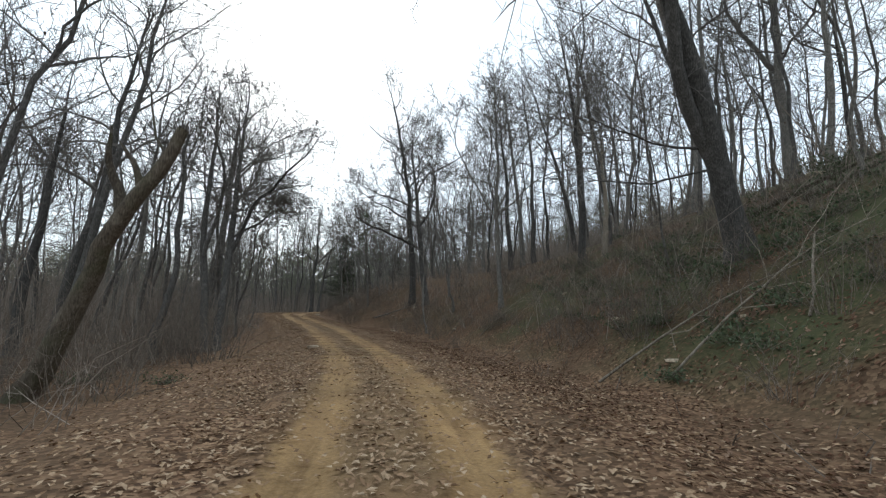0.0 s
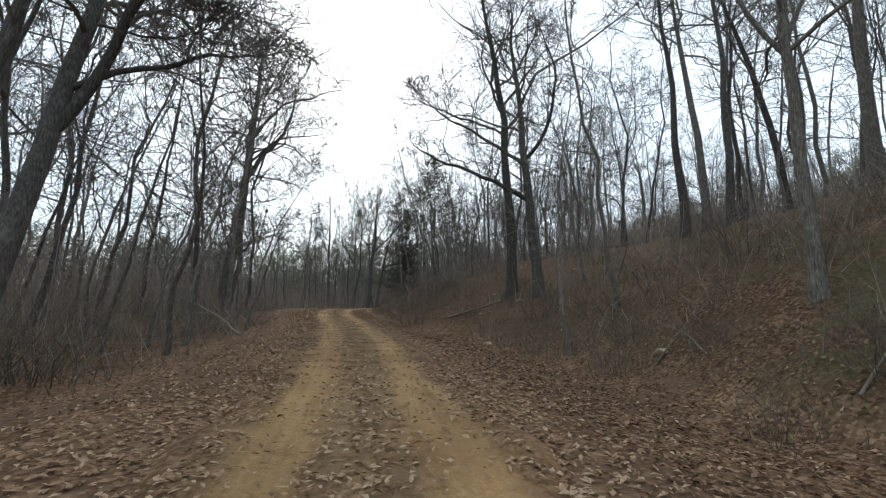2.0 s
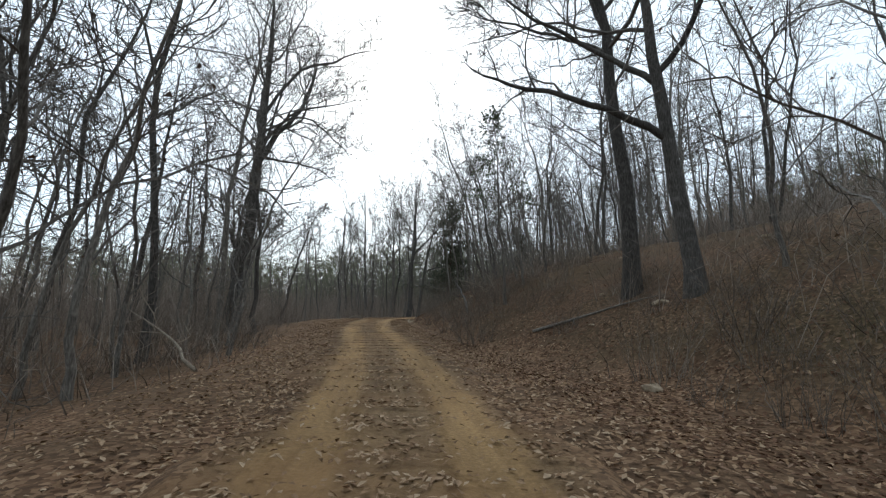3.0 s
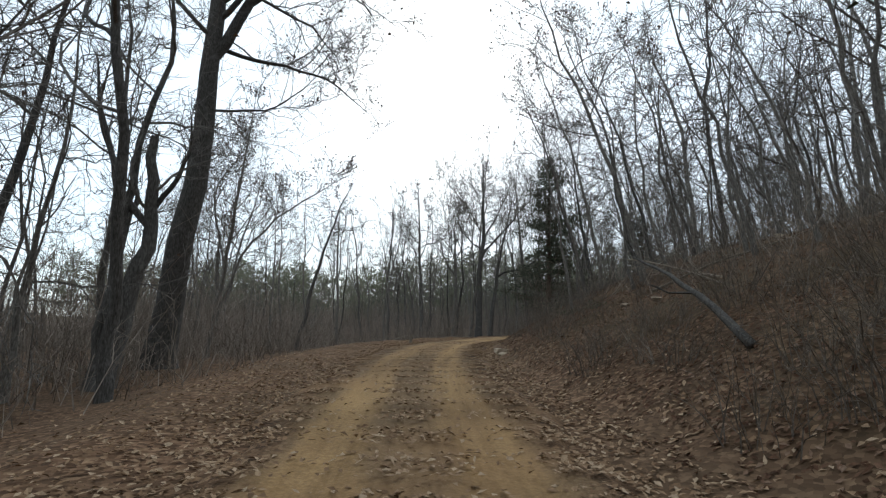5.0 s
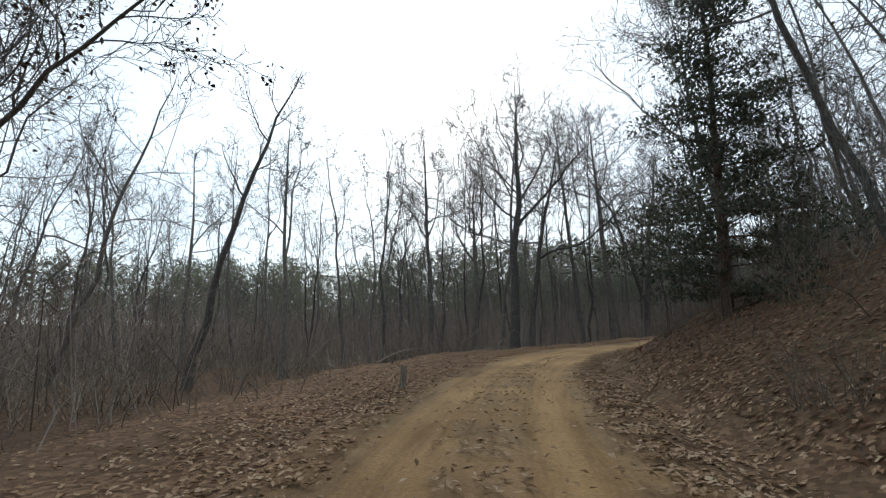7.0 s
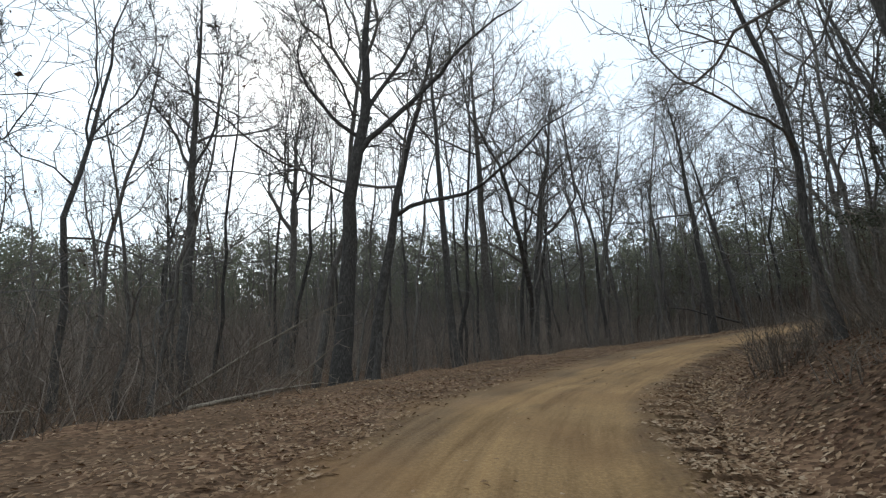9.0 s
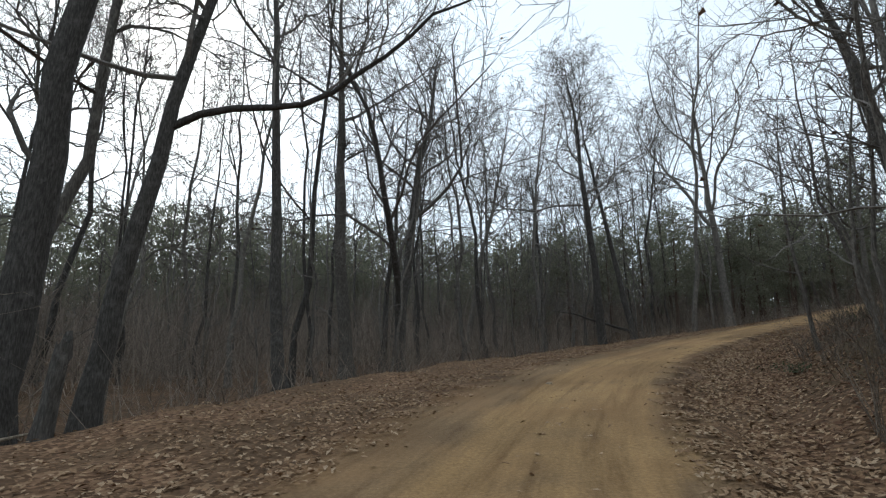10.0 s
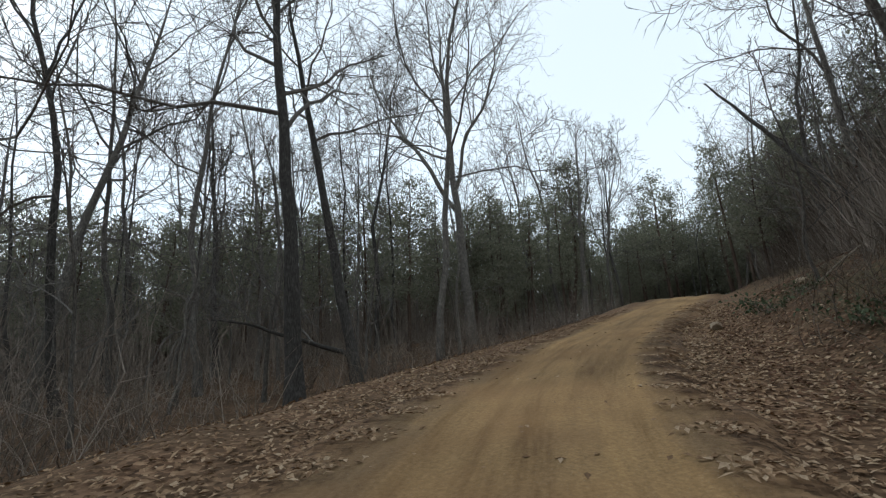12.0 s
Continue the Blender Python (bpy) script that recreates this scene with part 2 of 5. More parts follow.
# ---- the lie of the land: one road and the bank beside it ----
ROAD = [(1.5, -32, -1.3), (0.6, -10, -0.4), (0.0, 0.0, 0.0), (-1.05, 8.4, 0.23), (-2.8, 16.7, 0.47), (-5.3, 25.0, 0.84), (-8.0, 33.0, 1.33),
        (-11.0, 40.8, 1.78), (-14.3, 48.5, 2.33), (-17.2, 56.3, 2.82), (-19.3, 64.6, 3.28), (-20.3, 73.3, 3.60), (-19.1, 81.4, 4.05),
        (-15.4, 88.9, 4.44), (-10.4, 95.0, 5.16), (-3.2, 99.7, 6.1), (5.0, 102.6, 7.2), (13.5, 104.2, 8.5), (21.5, 106.6, 9.5), (28, 109.5, 9.9), (36, 111.5, 10.1), (50, 112, 10.2)]


def smooth_line(knots, step):
    """Points at even steps on a Catmull-Rom line through the knots."""
    k = np.array([2 * np.array(knots[0]) - knots[1], *knots, 2 * np.array(knots[-1]) - knots[-2]], float)
    out = []
    for a, b, c, d in zip(k, k[1:], k[2:], k[3:]):
        for u in np.linspace(0, 1, max(2, int(np.linalg.norm(c - b) / step)), endpoint=False):
            out.append(0.5 * (2 * b + (c - a) * u + (2 * a - 5 * b + 4 * c - d) * u * u + (3 * b - a - 3 * c + d) * u**3))
    return np.array(out + [k[-2]])


LINE = smooth_line(ROAD, 0.5)
AHEAD = np.gradient(LINE[:, :2], axis=0)
AHEAD /= np.linalg.norm(AHEAD, axis=1)[:, None]
RIGHT = np.stack([AHEAD[:, 1], -AHEAD[:, 0]], 1)
ALONG = np.r_[0, np.cumsum(np.linalg.norm(np.diff(LINE[:, :2], axis=0), axis=1))]
ALONG -= ALONG[np.argmin(np.abs(LINE[:, 1]))]


def half_width(s):
    return np.interp(s, [0, 30, 55, 75, 90, 102, 130], [1.3, 1.35, 1.55, 1.9, 1.75, 1.5, 1.5])


def half_left(s):
    """The road's left half, which widens on the outside of the bend."""
    return half_width(s) + np.interp(s, [76, 86, 96, 104, 112], [0, 0.7, 1.0, 0.5, 0])


def verge_left(s):
    """Where the open leafy verge on the left ends and the thicket begins."""
    return np.interp(s, [0, 12, 25, 42, 70, 81, 95, 106, 118], [4.3, 4.5, 5.0, 3.6, 4.6, 6.6, 6.8, 4.8, 3.5])


def waves(x, y):
    """A cheap, seeded roughness of the land."""
    return (0.07 * np.sin(0.9 * x + 1.3 * np.sin(0.5 * y)) * np.sin(0.8 * y + 1.1 * np.sin(0.4 * x + 1))
            + 0.04 * np.sin(2.3 * x + 0.7 * y + np.sin(1.7 * y)) + 0.03 * np.sin(2.9 * y - 1.1 * x))


def bank_start(s):
    """Where the bank begins to rise on the right."""
    return np.interp(s, [0, 32, 46, 62, 70, 80, 88, 100, 125], [5.5, 6.0, 3.0, 2.8, 2.6, 2.6, 2.8, 4.0, 3.2])


def side_profile(d, s):
    """Height over the road at d metres to its right (left: negative), s metres along."""
    w = half_left(s)
    start = bank_start(s)
    slope = np.interp(s, [-20, 10, 25, 40, 52, 64, 80, 92, 105, 118, 130], [0.69, 0.70, 0.65, 0.52, 0.54, 0.58, 0.54, 0.46, 0.38, 0.46, 0.36])
    top = np.interp(s, [-20, 10, 25, 40, 52, 64, 80, 92, 105, 118, 130], [15.0, 12.5, 11.0, 6.3, 5.8, 5.2, 8.0, 9.0, 7.5, 5.0, 5.0])
    ditch = np.interp(s, [0, 30, 45, 60], [0.14, 0.18, 0.1, 0.06])
    out = np.maximum(d - start, 0)
    right = top * np.tanh(out * slope / top) - ditch * np.exp(-((d - start + 1.2) / 1.1) ** 2)
    e = np.maximum(-d - w - np.interp(s, [40, 65, 80, 95, 107, 118], [1.6, 3.4, 5.0, 4.8, 2.8, 1.4]), 0)
    drop = np.interp(s, [-10, 20, 40, 60, 75, 110], [0.5, 0.7, 0.8, 0.7, 0.9, 1.6])
    left = -drop * (1 - np.exp(-e / 3.0)) + 0.012 * e
    return np.where(d > 0, right, left)


def land(x, y, rough=True):
    x, y = np.atleast_1d(np.asarray(x, float)), np.atleast_1d(np.asarray(y, float))
    h = np.empty(x.shape)
    pick = slice(0, len(LINE), 3)
    c, nrm, z, s = LINE[pick, :2], RIGHT[pick], LINE[pick, 2], ALONG[pick]
    flat_x, flat_y, flat_h = x.ravel(), y.ravel(), h.ravel()
    for i in range(0, flat_x.size, 20000):
        px, py = flat_x[i:i + 20000, None], flat_y[i:i + 20000, None]
        dx, dy = px - c[:, 0], py - c[:, 1]
        dist = np.hypot(dx, dy)
        near = dist.min(1, keepdims=True)
        w = np.exp(-(dist - near) / (0.25 + 0.10 * near))
        w /= w.sum(1, keepdims=True)
        lateral = dx * nrm[:, 0] + dy * nrm[:, 1]
        d = np.where(np.abs(lateral) < dist, np.sign(lateral) * np.minimum(dist, near + 0.15 * (dist - near)), lateral)
        base = (w * (z + side_profile(d, s))).sum(1)
        away = near[:, 0]
        far = 18 * np.clip((away - 45) / 75, 0, 1) ** 1.15 * np.clip((flat_x[i:i + 20000] + 85) / 40, 0.3, 1) * np.clip(1 - (flat_x[i:i + 20000] - 15) / 50, 0.15, 1)
        bumpy = waves(flat_x[i:i + 20000], flat_y[i:i + 20000]) * np.clip((away - 2.6) / 3, 0, 1) if rough else 0
        flat_h[i:i + 20000] = base + far + bumpy
    return flat_h.reshape(x.shape)


def nearest_road(x, y):
    """Signed distance from the centre line and the place along it."""
    x, y = np.asarray(x, float), np.asarray(y, float)
    d = np.hypot(x[:, None] - LINE[None, ::2, 0], y[:, None] - LINE[None, ::2, 1])
    i = d.argmin(1) * 2
    side = np.sign((x - LINE[i, 0]) * RIGHT[i, 0] + (y - LINE[i, 1]) * RIGHT[i, 1])
    return side * d.min(1), ALONG[i]


# ---- mesh helpers ----
def mesh_of(name, verts, faces, material, smooth=False):
    """A mesh from arrays of vertices and of faces with equally many corners."""
    me = bpy.data.meshes.new(name)
    verts, faces = np.asarray(verts, np.float32), np.asarray(faces, np.int32)
    me.vertices.add(len(verts))
    me.vertices.foreach_set("co", verts.ravel())
    me.loops.add(faces.size)
    me.loops.foreach_set("vertex_index", faces.ravel())
    me.polygons.add(len(faces))
    me.polygons.foreach_set("loop_start", np.arange(0, faces.size, faces.shape[1], dtype=np.int32))
    me.update(calc_edges=True)
    me.polygons.foreach_set("use_smooth", np.full(len(faces), smooth))
    me.materials.append(material)
    return me


def part(name, me, parent, label=""):
    ob = new(name, me)
    ob.parent = parent
    return tagged(ob, label)


def tubes(branches):
    """Vertices and triangles of tapered tubes. branches: (points, radii, sides); a tube that ends in radius 0 ends in a point."""
    groups = {}
    for p, r, n in branches:
        groups.setdefault((len(p), n, r[-1] == 0), []).append((p, r))
    all_v, all_f, base = [], [], 0
    for (k, n, pointed), some in groups.items():
        p, r = np.array([a for a, _ in some], float), np.array([b for _, b in some], float)
        t = np.gradient(p, axis=1)
        t /= np.linalg.norm(t, axis=2, keepdims=True) + 1e-9
        ref = np.where(np.abs(t[:, :1, 2:3]) > 0.8, np.array([1.0, 0, 0]), np.array([0, 0, 1.0])) + 0 * t
        u = np.cross(ref, t)
        u /= np.linalg.norm(u, axis=2, keepdims=True) + 1e-9
        v = np.cross(t, u)
        a = np.arange(n) * 2 * np.pi / n
        rings = k - 1 if pointed else k
        ring = p[:, :rings, None] + r[:, :rings, None, None] * (np.cos(a)[:, None] * u[:, :rings, None] + np.sin(a)[:, None] * v[:, :rings, None])
        idx = base + np.arange(len(some) * rings * n).reshape(len(some), rings, n)
        nxt = np.roll(idx, -1, axis=2)
        if rings > 1:
            all_f.append(np.stack([idx[:, :-1], nxt[:, :-1], nxt[:, 1:]], -1).reshape(-1, 3))
            all_f.append(np.stack([idx[:, :-1], nxt[:, 1:], idx[:, 1:]], -1).reshape(-1, 3))
        all_v.append(ring.reshape(-1, 3))
        base += len(some) * rings * n
        if pointed:
            tip = base + np.arange(len(some))[:, None] + 0 * idx[:, -1]
            all_f.append(np.stack([idx[:, -1], nxt[:, -1], tip], -1).reshape(-1, 3))
            all_v.append(p[:, -1])
            base += len(some)
    return np.concatenate(all_v), np.concatenate(all_f)


def limb_line(rng, start, way, length, k, wobble, lift):
    """A wandering line from start, which rises by lift as it goes."""
    step, p, d, out = length / (k - 1), np.array(start, float), np.array(way, float), [np.array(start, float)]
    for _ in range(k - 1):
        d = d + rng.normal(0, wobble, 3) + (0, 0, lift)
        d /= np.linalg.norm(d)
        p = p + step * d
        out.append(p)
    return np.array(out)


def turned(rng, way, angle, spin=None):
    """way, bent aside by angle (radians)."""
    side = np.cross(way, rng.normal(0, 1, 3) if spin is None else spin)
    side /= np.linalg.norm(side) + 1e-9
    return way * math.cos(angle) + side * math.sin(angle)


def grow(rng, line, radii, level, counts, out, tips, first=0.18, ratio=0.56, angle=0.78, finest=0.005):
    """Side branches of a line, down to the last of counts: longest low on the line, bent upward, and finer at every level."""
    if level >= len(counts):
        return
    k, lengths = len(line), np.linalg.norm(np.diff(line, axis=0), axis=1).sum()
    last = level == len(counts) - 1
    spin = rng.normal(0, 1, 3)
    for i in range(counts[level]):
        u = first + (1.0 - first) * (i + rng.uniform(0.1, 0.9)) / counts[level]
        f = u * (k - 1)
        j = min(int(f), k - 2)
        start = line[j] + (f - j) * (line[j + 1] - line[j])
        way = line[j + 1] - line[j]
        spin = -spin + rng.normal(0, 0.7, 3)
        way = turned(rng, way / (np.linalg.norm(way) + 1e-9), angle * rng.uniform(0.6, 1.3), spin)
        r0 = max(finest, min(0.62 * np.interp(f, np.arange(k), radii), 0.016 * lengths * ratio + 0.002))
        length = lengths * ratio * rng.uniform(0.55, 1.25) * (1.12 - 0.52 * u)
        kk = 2 if last else 5 if level == 0 else 4
        sub = limb_line(rng, start, way, length, kk, 0.27, 0.05)
        if kk == 4:
            sub, kk = sub[[0, 2, 3]], 3
        rr = np.linspace(r0, max(finest * 0.8, r0 * 0.35), kk)
        rr[-1] = 0
        out.append((sub, rr, 3))
        tips.append(sub[-1])
        grow(rng, sub, rr, level + 1, counts, out, tips, 0.15, ratio, angle, finest)


def tree_mesh(seed, height=16.0, radius=0.16, lean=(0, 0), bend=(0, 0), first=0.45, limbs=9, spread=0.33, counts=(6, 5, 4), forks=(), finest=0.009,
              wobble=0.035, sides=9, top=1.0, elev=(0.42, 1.08), kink=0.24):
    """Trunk and crown of a bare tree, as two sets of vertices and faces, with the tips of its twigs.
    forks: (height fraction, azimuth, angle from the trunk, length fraction, radius fraction, lift); elev: the rise of the lowest and highest limbs."""
    rng = np.random.default_rng(seed)
    k = 14
    u = np.r_[0, 0.02, 0.05, np.linspace(0.1, 1, k - 3)]
    wander = np.cumsum(rng.normal(0, wobble, (k, 2)) * np.gradient(u)[:, None] * k, axis=0) * height / k * 1.6
    wander -= wander[0]
    z = u * height * top
    line = np.stack([lean[0] * z + bend[0] * height * u**2 + wander[:, 0], lean[1] * z + bend[1] * height * u**2 + wander[:, 1], z], 1)
    taper = radius * ((1 - u * top) ** 0.8 * 0.95 + 0.05)
    taper[:3] *= (1.55, 1.25, 1.08)
    line[0, 2] -= 0.5
    trunk, crown, tips = [(line, taper, sides)], [], []
    if top < 1:
        trunk.append((np.array([line[-1], line[-1] + (0.03, 0.02, 0.04)]), np.array([taper[-1], 0.01]), sides))
        chips = np.random.default_rng(seed + 1)
        for _ in range(9):
            a, rim, out = chips.uniform(0, 6.28), taper[-1] * chips.uniform(0.35, 0.85), taper[-1] * chips.uniform(0.6, 2.6)
            foot = line[-1] + np.array([math.cos(a) * rim, math.sin(a) * rim, -0.08])
            crown.append((np.array([foot, foot + (line[-1] - line[-2]) / np.linalg.norm(line[-1] - line[-2]) * (out + 0.08)]), np.array([taper[-1] * 0.3, 0.0]), 3))
    stems = [(line, taper, first, limbs)]
    for hf, az, an, ln, rf, lift in forks:
        f = np.interp(hf, u * top, np.arange(k))
        j = min(int(f), k - 2)
        start = line[j] + (f - j) * (line[j + 1] - line[j])
        way = np.array([math.cos(az) * math.sin(an), math.sin(az) * math.sin(an), math.cos(an)])
        sub = limb_line(rng, start, way, ln * height, 13, 0.16, lift * 0.67)
        r = np.interp(f, np.arange(k), taper) * rf
        rr = r * ((1 - np.linspace(0, 1, 13)) ** 0.75 * 0.92 + 0.08)
        trunk.append((sub, rr, max(6, sides - 2)))
        stems.append((sub, rr, 0.22, max(5, int(limbs * 0.75))))
    for line_s, taper_s, first_s, limbs_s in stems:
        whole = np.linalg.norm(line_s[-1] - line_s[0])
        kk = len(line_s)
        az = rng.uniform(0, 6.28)
        for i in range(limbs_s):
            uu = first_s + (0.99 - first_s) * ((i + rng.uniform(0, 0.8)) / max(1, limbs_s)) ** 0.85
            f = np.interp(uu, u, np.arange(k)) if line_s is line else uu * (kk - 1)
            j = min(int(f), kk - 2)
            start = line_s[j] + (f - j) * (line_s[j + 1] - line_s[j])
            az += 2.4 + rng.normal(0, 0.35)
            up = (uu - first_s) / (1 - first_s + 1e-6)
            el = elev[0] + (elev[1] - elev[0]) * up + rng.normal(0, 0.13)
            way = np.array([math.cos(az) * math.cos(el), math.sin(az) * math.cos(el), math.sin(el)])
            if line_s is not line:
                along = line_s[j + 1] - line_s[j]
                way = way * 0.7 + 0.55 * along / (np.linalg.norm(along) + 1e-9)
                way /= np.linalg.norm(way)
            length = 1.2 * spread * height * (1.1 - 0.85 * up) * rng.uniform(0.6, 1.15) * min(1, whole / height + 0.3)
            sub = limb_line(rng, start, way, length, 9, kink, 0.05)
            r0 = max(finest * 1.4, min(0.5 * np.interp(f, np.arange(kk), taper_s), 0.0125 * length + 0.008))
            rr = np.linspace(r0, max(finest, r0 * 0.22), 9)
            rr[-1] = 0
            crown.append((sub, rr, 5 if sides > 8 else 3))
            grow(rng, sub, rr, 0, counts, crown, tips, finest=finest)
    return tubes(trunk), (tubes(crown) if crown else None), np.array(tips) if tips else np.zeros((0, 3)), [tubes([b]) for b in trunk]


def leaf_quads(rng, places, size, droop=0.3):
    """Two-triangle leaves, folded along the middle, at the places."""
    n = len(places)
    a = rng.normal(0, 1, (n, 3))
    a[:, 2] *= 0.6
    a /= np.linalg.norm(a, axis=1)[:, None]
    b = np.cross(a, rng.normal(0, 1, (n, 3)))
    b /= np.linalg.norm(b, axis=1)[:, None] + 1e-9
    c = np.cross(a, b)
    s = size * rng.uniform(0.6, 1.3, (n, 1))
    v = np.stack([places, places + s * (0.55 * a + 0.33 * b + 0.08 * c), places + s * a - (0, 0, droop * size), places + s * (0.5 * a - 0.33 * b + 0.08 * c)], 1)
    return v.reshape(-1, 3), np.arange(4 * n).reshape(n, 4)


# ---- ground, one sheet out to the horizon ----
def spaced(lo, hi, step, end, grow_by=1.16):
    mid = np.arange(lo, hi + step / 2, step)
    out, gap, up, down = mid.tolist(), step, hi, lo
    while up < end:
        gap *= grow_by
        up, down = up + gap, down - gap
        out = [down, *out, up]
    return np.array(out)


gx, gy = spaced(-46, 32, 0.5, 1500), spaced(-6, 116, 0.5, 1500)
mx, my = np.meshgrid(gx, gy)
mz = land(mx, my)
off_road, at_s = nearest_road(mx.ravel(), my.ravel())
# 0 on the open verges, 1 up the bank and past the left verge.
dark_litter = np.where(off_road > 0, (off_road - bank_start(at_s) + 0.4) / 1.6, (-off_road - verge_left(at_s)) / 2.5)
off_road = off_road.reshape(mx.shape)
mz -= 0.075 * np.clip((np.where(off_road < 0, 3.2, 2.4) - np.abs(off_road)) / 0.8, 0, 1)
ids = np.arange(mx.size).reshape(mx.shape)
quads = np.stack([ids[:-1, :-1], ids[:-1, 1:], ids[1:, 1:], ids[1:, :-1]], -1).reshape(-1, 4)
ground_mesh = mesh_of("ground", np.stack([mx, my, mz], -1).reshape(-1, 3), quads, GROUND, True)
bank_at = ground_mesh.attributes.new("bank", "FLOAT", "POINT")
bank_at.data.foreach_set("value", np.clip(dark_litter, 0, 1).astype(np.float32))
mossy_at = ground_mesh.attributes.new("mossy", "FLOAT", "POINT")
mossy_at.data.foreach_set("value", (np.clip(dark_litter, 0, 1) * (off_road.ravel() > 0) * np.interp(at_s, [18, 36, 90, 104], [1.0, 0.15, 0.15, 0.5])).astype(np.float32))
tagged(new("ground", ground_mesh), "brown leaf-littered forest floor rising to a bank", "ground", kind="structure")


# ---- road: packed dirt with two wheel tracks ----
def build_road():
    cross = np.linspace(-1.45, 1.45, 29)
    n = len(LINE)
    w = half_width(ALONG)[:, None] + 0.12 * np.sin(ALONG * 0.9)[:, None] + 0.08 * np.sin(ALONG * 2.3 + 1)[:, None]
    d = cross[None] * np.where(cross[None] < 0, w + (half_left(ALONG) - half_width(ALONG))[:, None], w)
    x, y = LINE[:, :1] + RIGHT[:, :1] * d, LINE[:, 1:2] + RIGHT[:, 1:] * d
    track = np.exp(-((np.abs(d) - 0.80) / 0.34) ** 2)
    wide = np.interp(ALONG, [50, 80], [0, 0.5])[:, None]
    track = np.clip(np.maximum(track, wide * np.exp(-(d / (0.8 * w)) ** 4)), 0, 1)
    z = LINE[:, 2:] + 0.03 - 0.045 * np.exp(-((np.abs(d) - 0.80) / 0.3) ** 2) + 0.006 * np.sin(1.1 * x + 0.7 * y + 2 * np.sin(0.6 * y)) + 0.003 * np.sin(5 * x - 2 * y)
    z = z - 0.30 * np.clip((np.abs(cross)[None] - 1.12) / 0.33, 0, 1) ** 1.3
    idx = np.arange(n * 29).reshape(n, 29)
    f = np.stack([idx[:-1, :-1], idx[:-1, 1:], idx[1:, 1:], idx[1:, :-1]], -1).reshape(-1, 4)
    me = mesh_of("road", np.stack([x, y, z], -1).reshape(-1, 3), f, DIRT, True)
    at = me.attributes.new("track", "FLOAT", "POINT")
    at.data.foreach_set("value", track.ravel().astype(np.float32))
    edge = me.attributes.new("shoulder", "FLOAT", "POINT")
    edge.data.foreach_set("value", (0 * w + 0.6 * np.clip((np.abs(cross)[None] - 0.78) / 0.4, 0, 1)).ravel().astype(np.float32))
    lane = me.attributes.new("lane", "FLOAT_VECTOR", "POINT")
    lane.data.foreach_set("vector", np.stack([d, 0 * d + 0.07 * ALONG[:, None], 0 * d], -1).ravel().astype(np.float32))
    return tagged(new("road", me), "tan dirt and gravel track with two worn wheel ruts", "road", kind="structure")


build_road()


# ---- trees ----
def add_tree(name, x, y, made, bark, twigs, label, category="tree", group="", leaves=None, leaf_size=0.1, leaf_mat=None, vines=0):
    """A tree from a made tree_mesh, rooted at x, y."""
    _, crown, tips, stems = made
    root = tagged(new(name), label, category, group)
    root.location = (x, y, float(land(x, y)[0]) - 0.02)
    trunk = part("trunk", mesh_of("trunk", *stems[0], bark, True), root)
    for stem in stems[1:]:
        part("limb", mesh_of("limb", *stem, bark, True), trunk)
    twig_crown = part("crown", mesh_of("crown", *crown, twigs, False), root) if crown else root
    if leaves:
        rng = np.random.default_rng(leaves)
        pick = tips[rng.integers(0, len(tips), leaf_size[1])] + rng.normal(0, 0.12, (leaf_size[1], 3))
        kind, note = ("foliage", "dull yellow-green leaves") if leaf_mat else ("withered_foliage", "few brown withered leaves")
        part(kind, mesh_of(kind, *leaf_quads(rng, pick, leaf_size[0]), leaf_mat or OAK_LEAF), twig_crown, note)
    if vines:
        rng = np.random.default_rng(vines)
        high = tips[tips[:, 2] > np.quantile(tips[:, 2], 0.15)]
        lines = []
        for p in high[rng.integers(0, len(high), 360)]:
            line = limb_line(rng, p, rng.normal(0, 1, 3) * (1, 1, 0.4), rng.uniform(1.2, 3.2), 7, 0.5, -0.22)
            lines.append((line, np.r_[np.linspace(0.012, 0.006, 6), 0], 3))
        tagged(part("vine_tangle", mesh_of("vine_tangle", *tubes(lines), twigs), twig_crown, "hanging tangle of thin leafless vines"), kind="stuff")
    return root


def hero(seed, x, y, label, bark=BARK_DARK, twigs=TWIG, leaves=None, leaf_size=None, leaf_mat=None, vines=0, name="bare_tree", **shape):
    return add_tree(name, x, y, tree_mesh(seed, **shape), bark, twigs, label, leaves=leaves, leaf_size=leaf_size, leaf_mat=leaf_mat, vines=vines)


# Trees that stand close to the road, one by one.
hero(11, 8.5, 14.1, "large dark twin-stemmed tree leaning out over the road from the bank", height=17, radius=0.36, lean=(-0.34, -0.16), bend=(-0.06, 0.0), first=0.42,
     limbs=14, spread=0.40, forks=((0.13, 3.7, 0.44, 0.8, 0.72, 0.02), (0.17, 2.9, 1.45, 0.24, 0.16, 0.0), (0.14, 2.6, 1.5, 0.26, 0.13, 0.0)))
hero(12, 11.6, 20.2, "slim dark tree leaning beside a larger one on the bank", height=16, radius=0.17, lean=(-0.22, -0.02), bend=(-0.05, 0.03), first=0.4, limbs=13)
hero(13, -8.7, 10.4, "mossy broken snag leaning with a snapped forked top", BARK_MOSS, height=9.0, radius=0.26, lean=(0.44, -0.08), first=0.8, limbs=1, top=0.64,
     spread=0.12, counts=(3, 3), wobble=0.05, forks=((0.42, 2.2, 0.16, 0.24, 0.80, 0.0), (0.47, 0.5, 0.25, 0.17, 0.6, 0.0), (0.56, 2.7, 0.75, 0.75, 0.22, 0.03)))
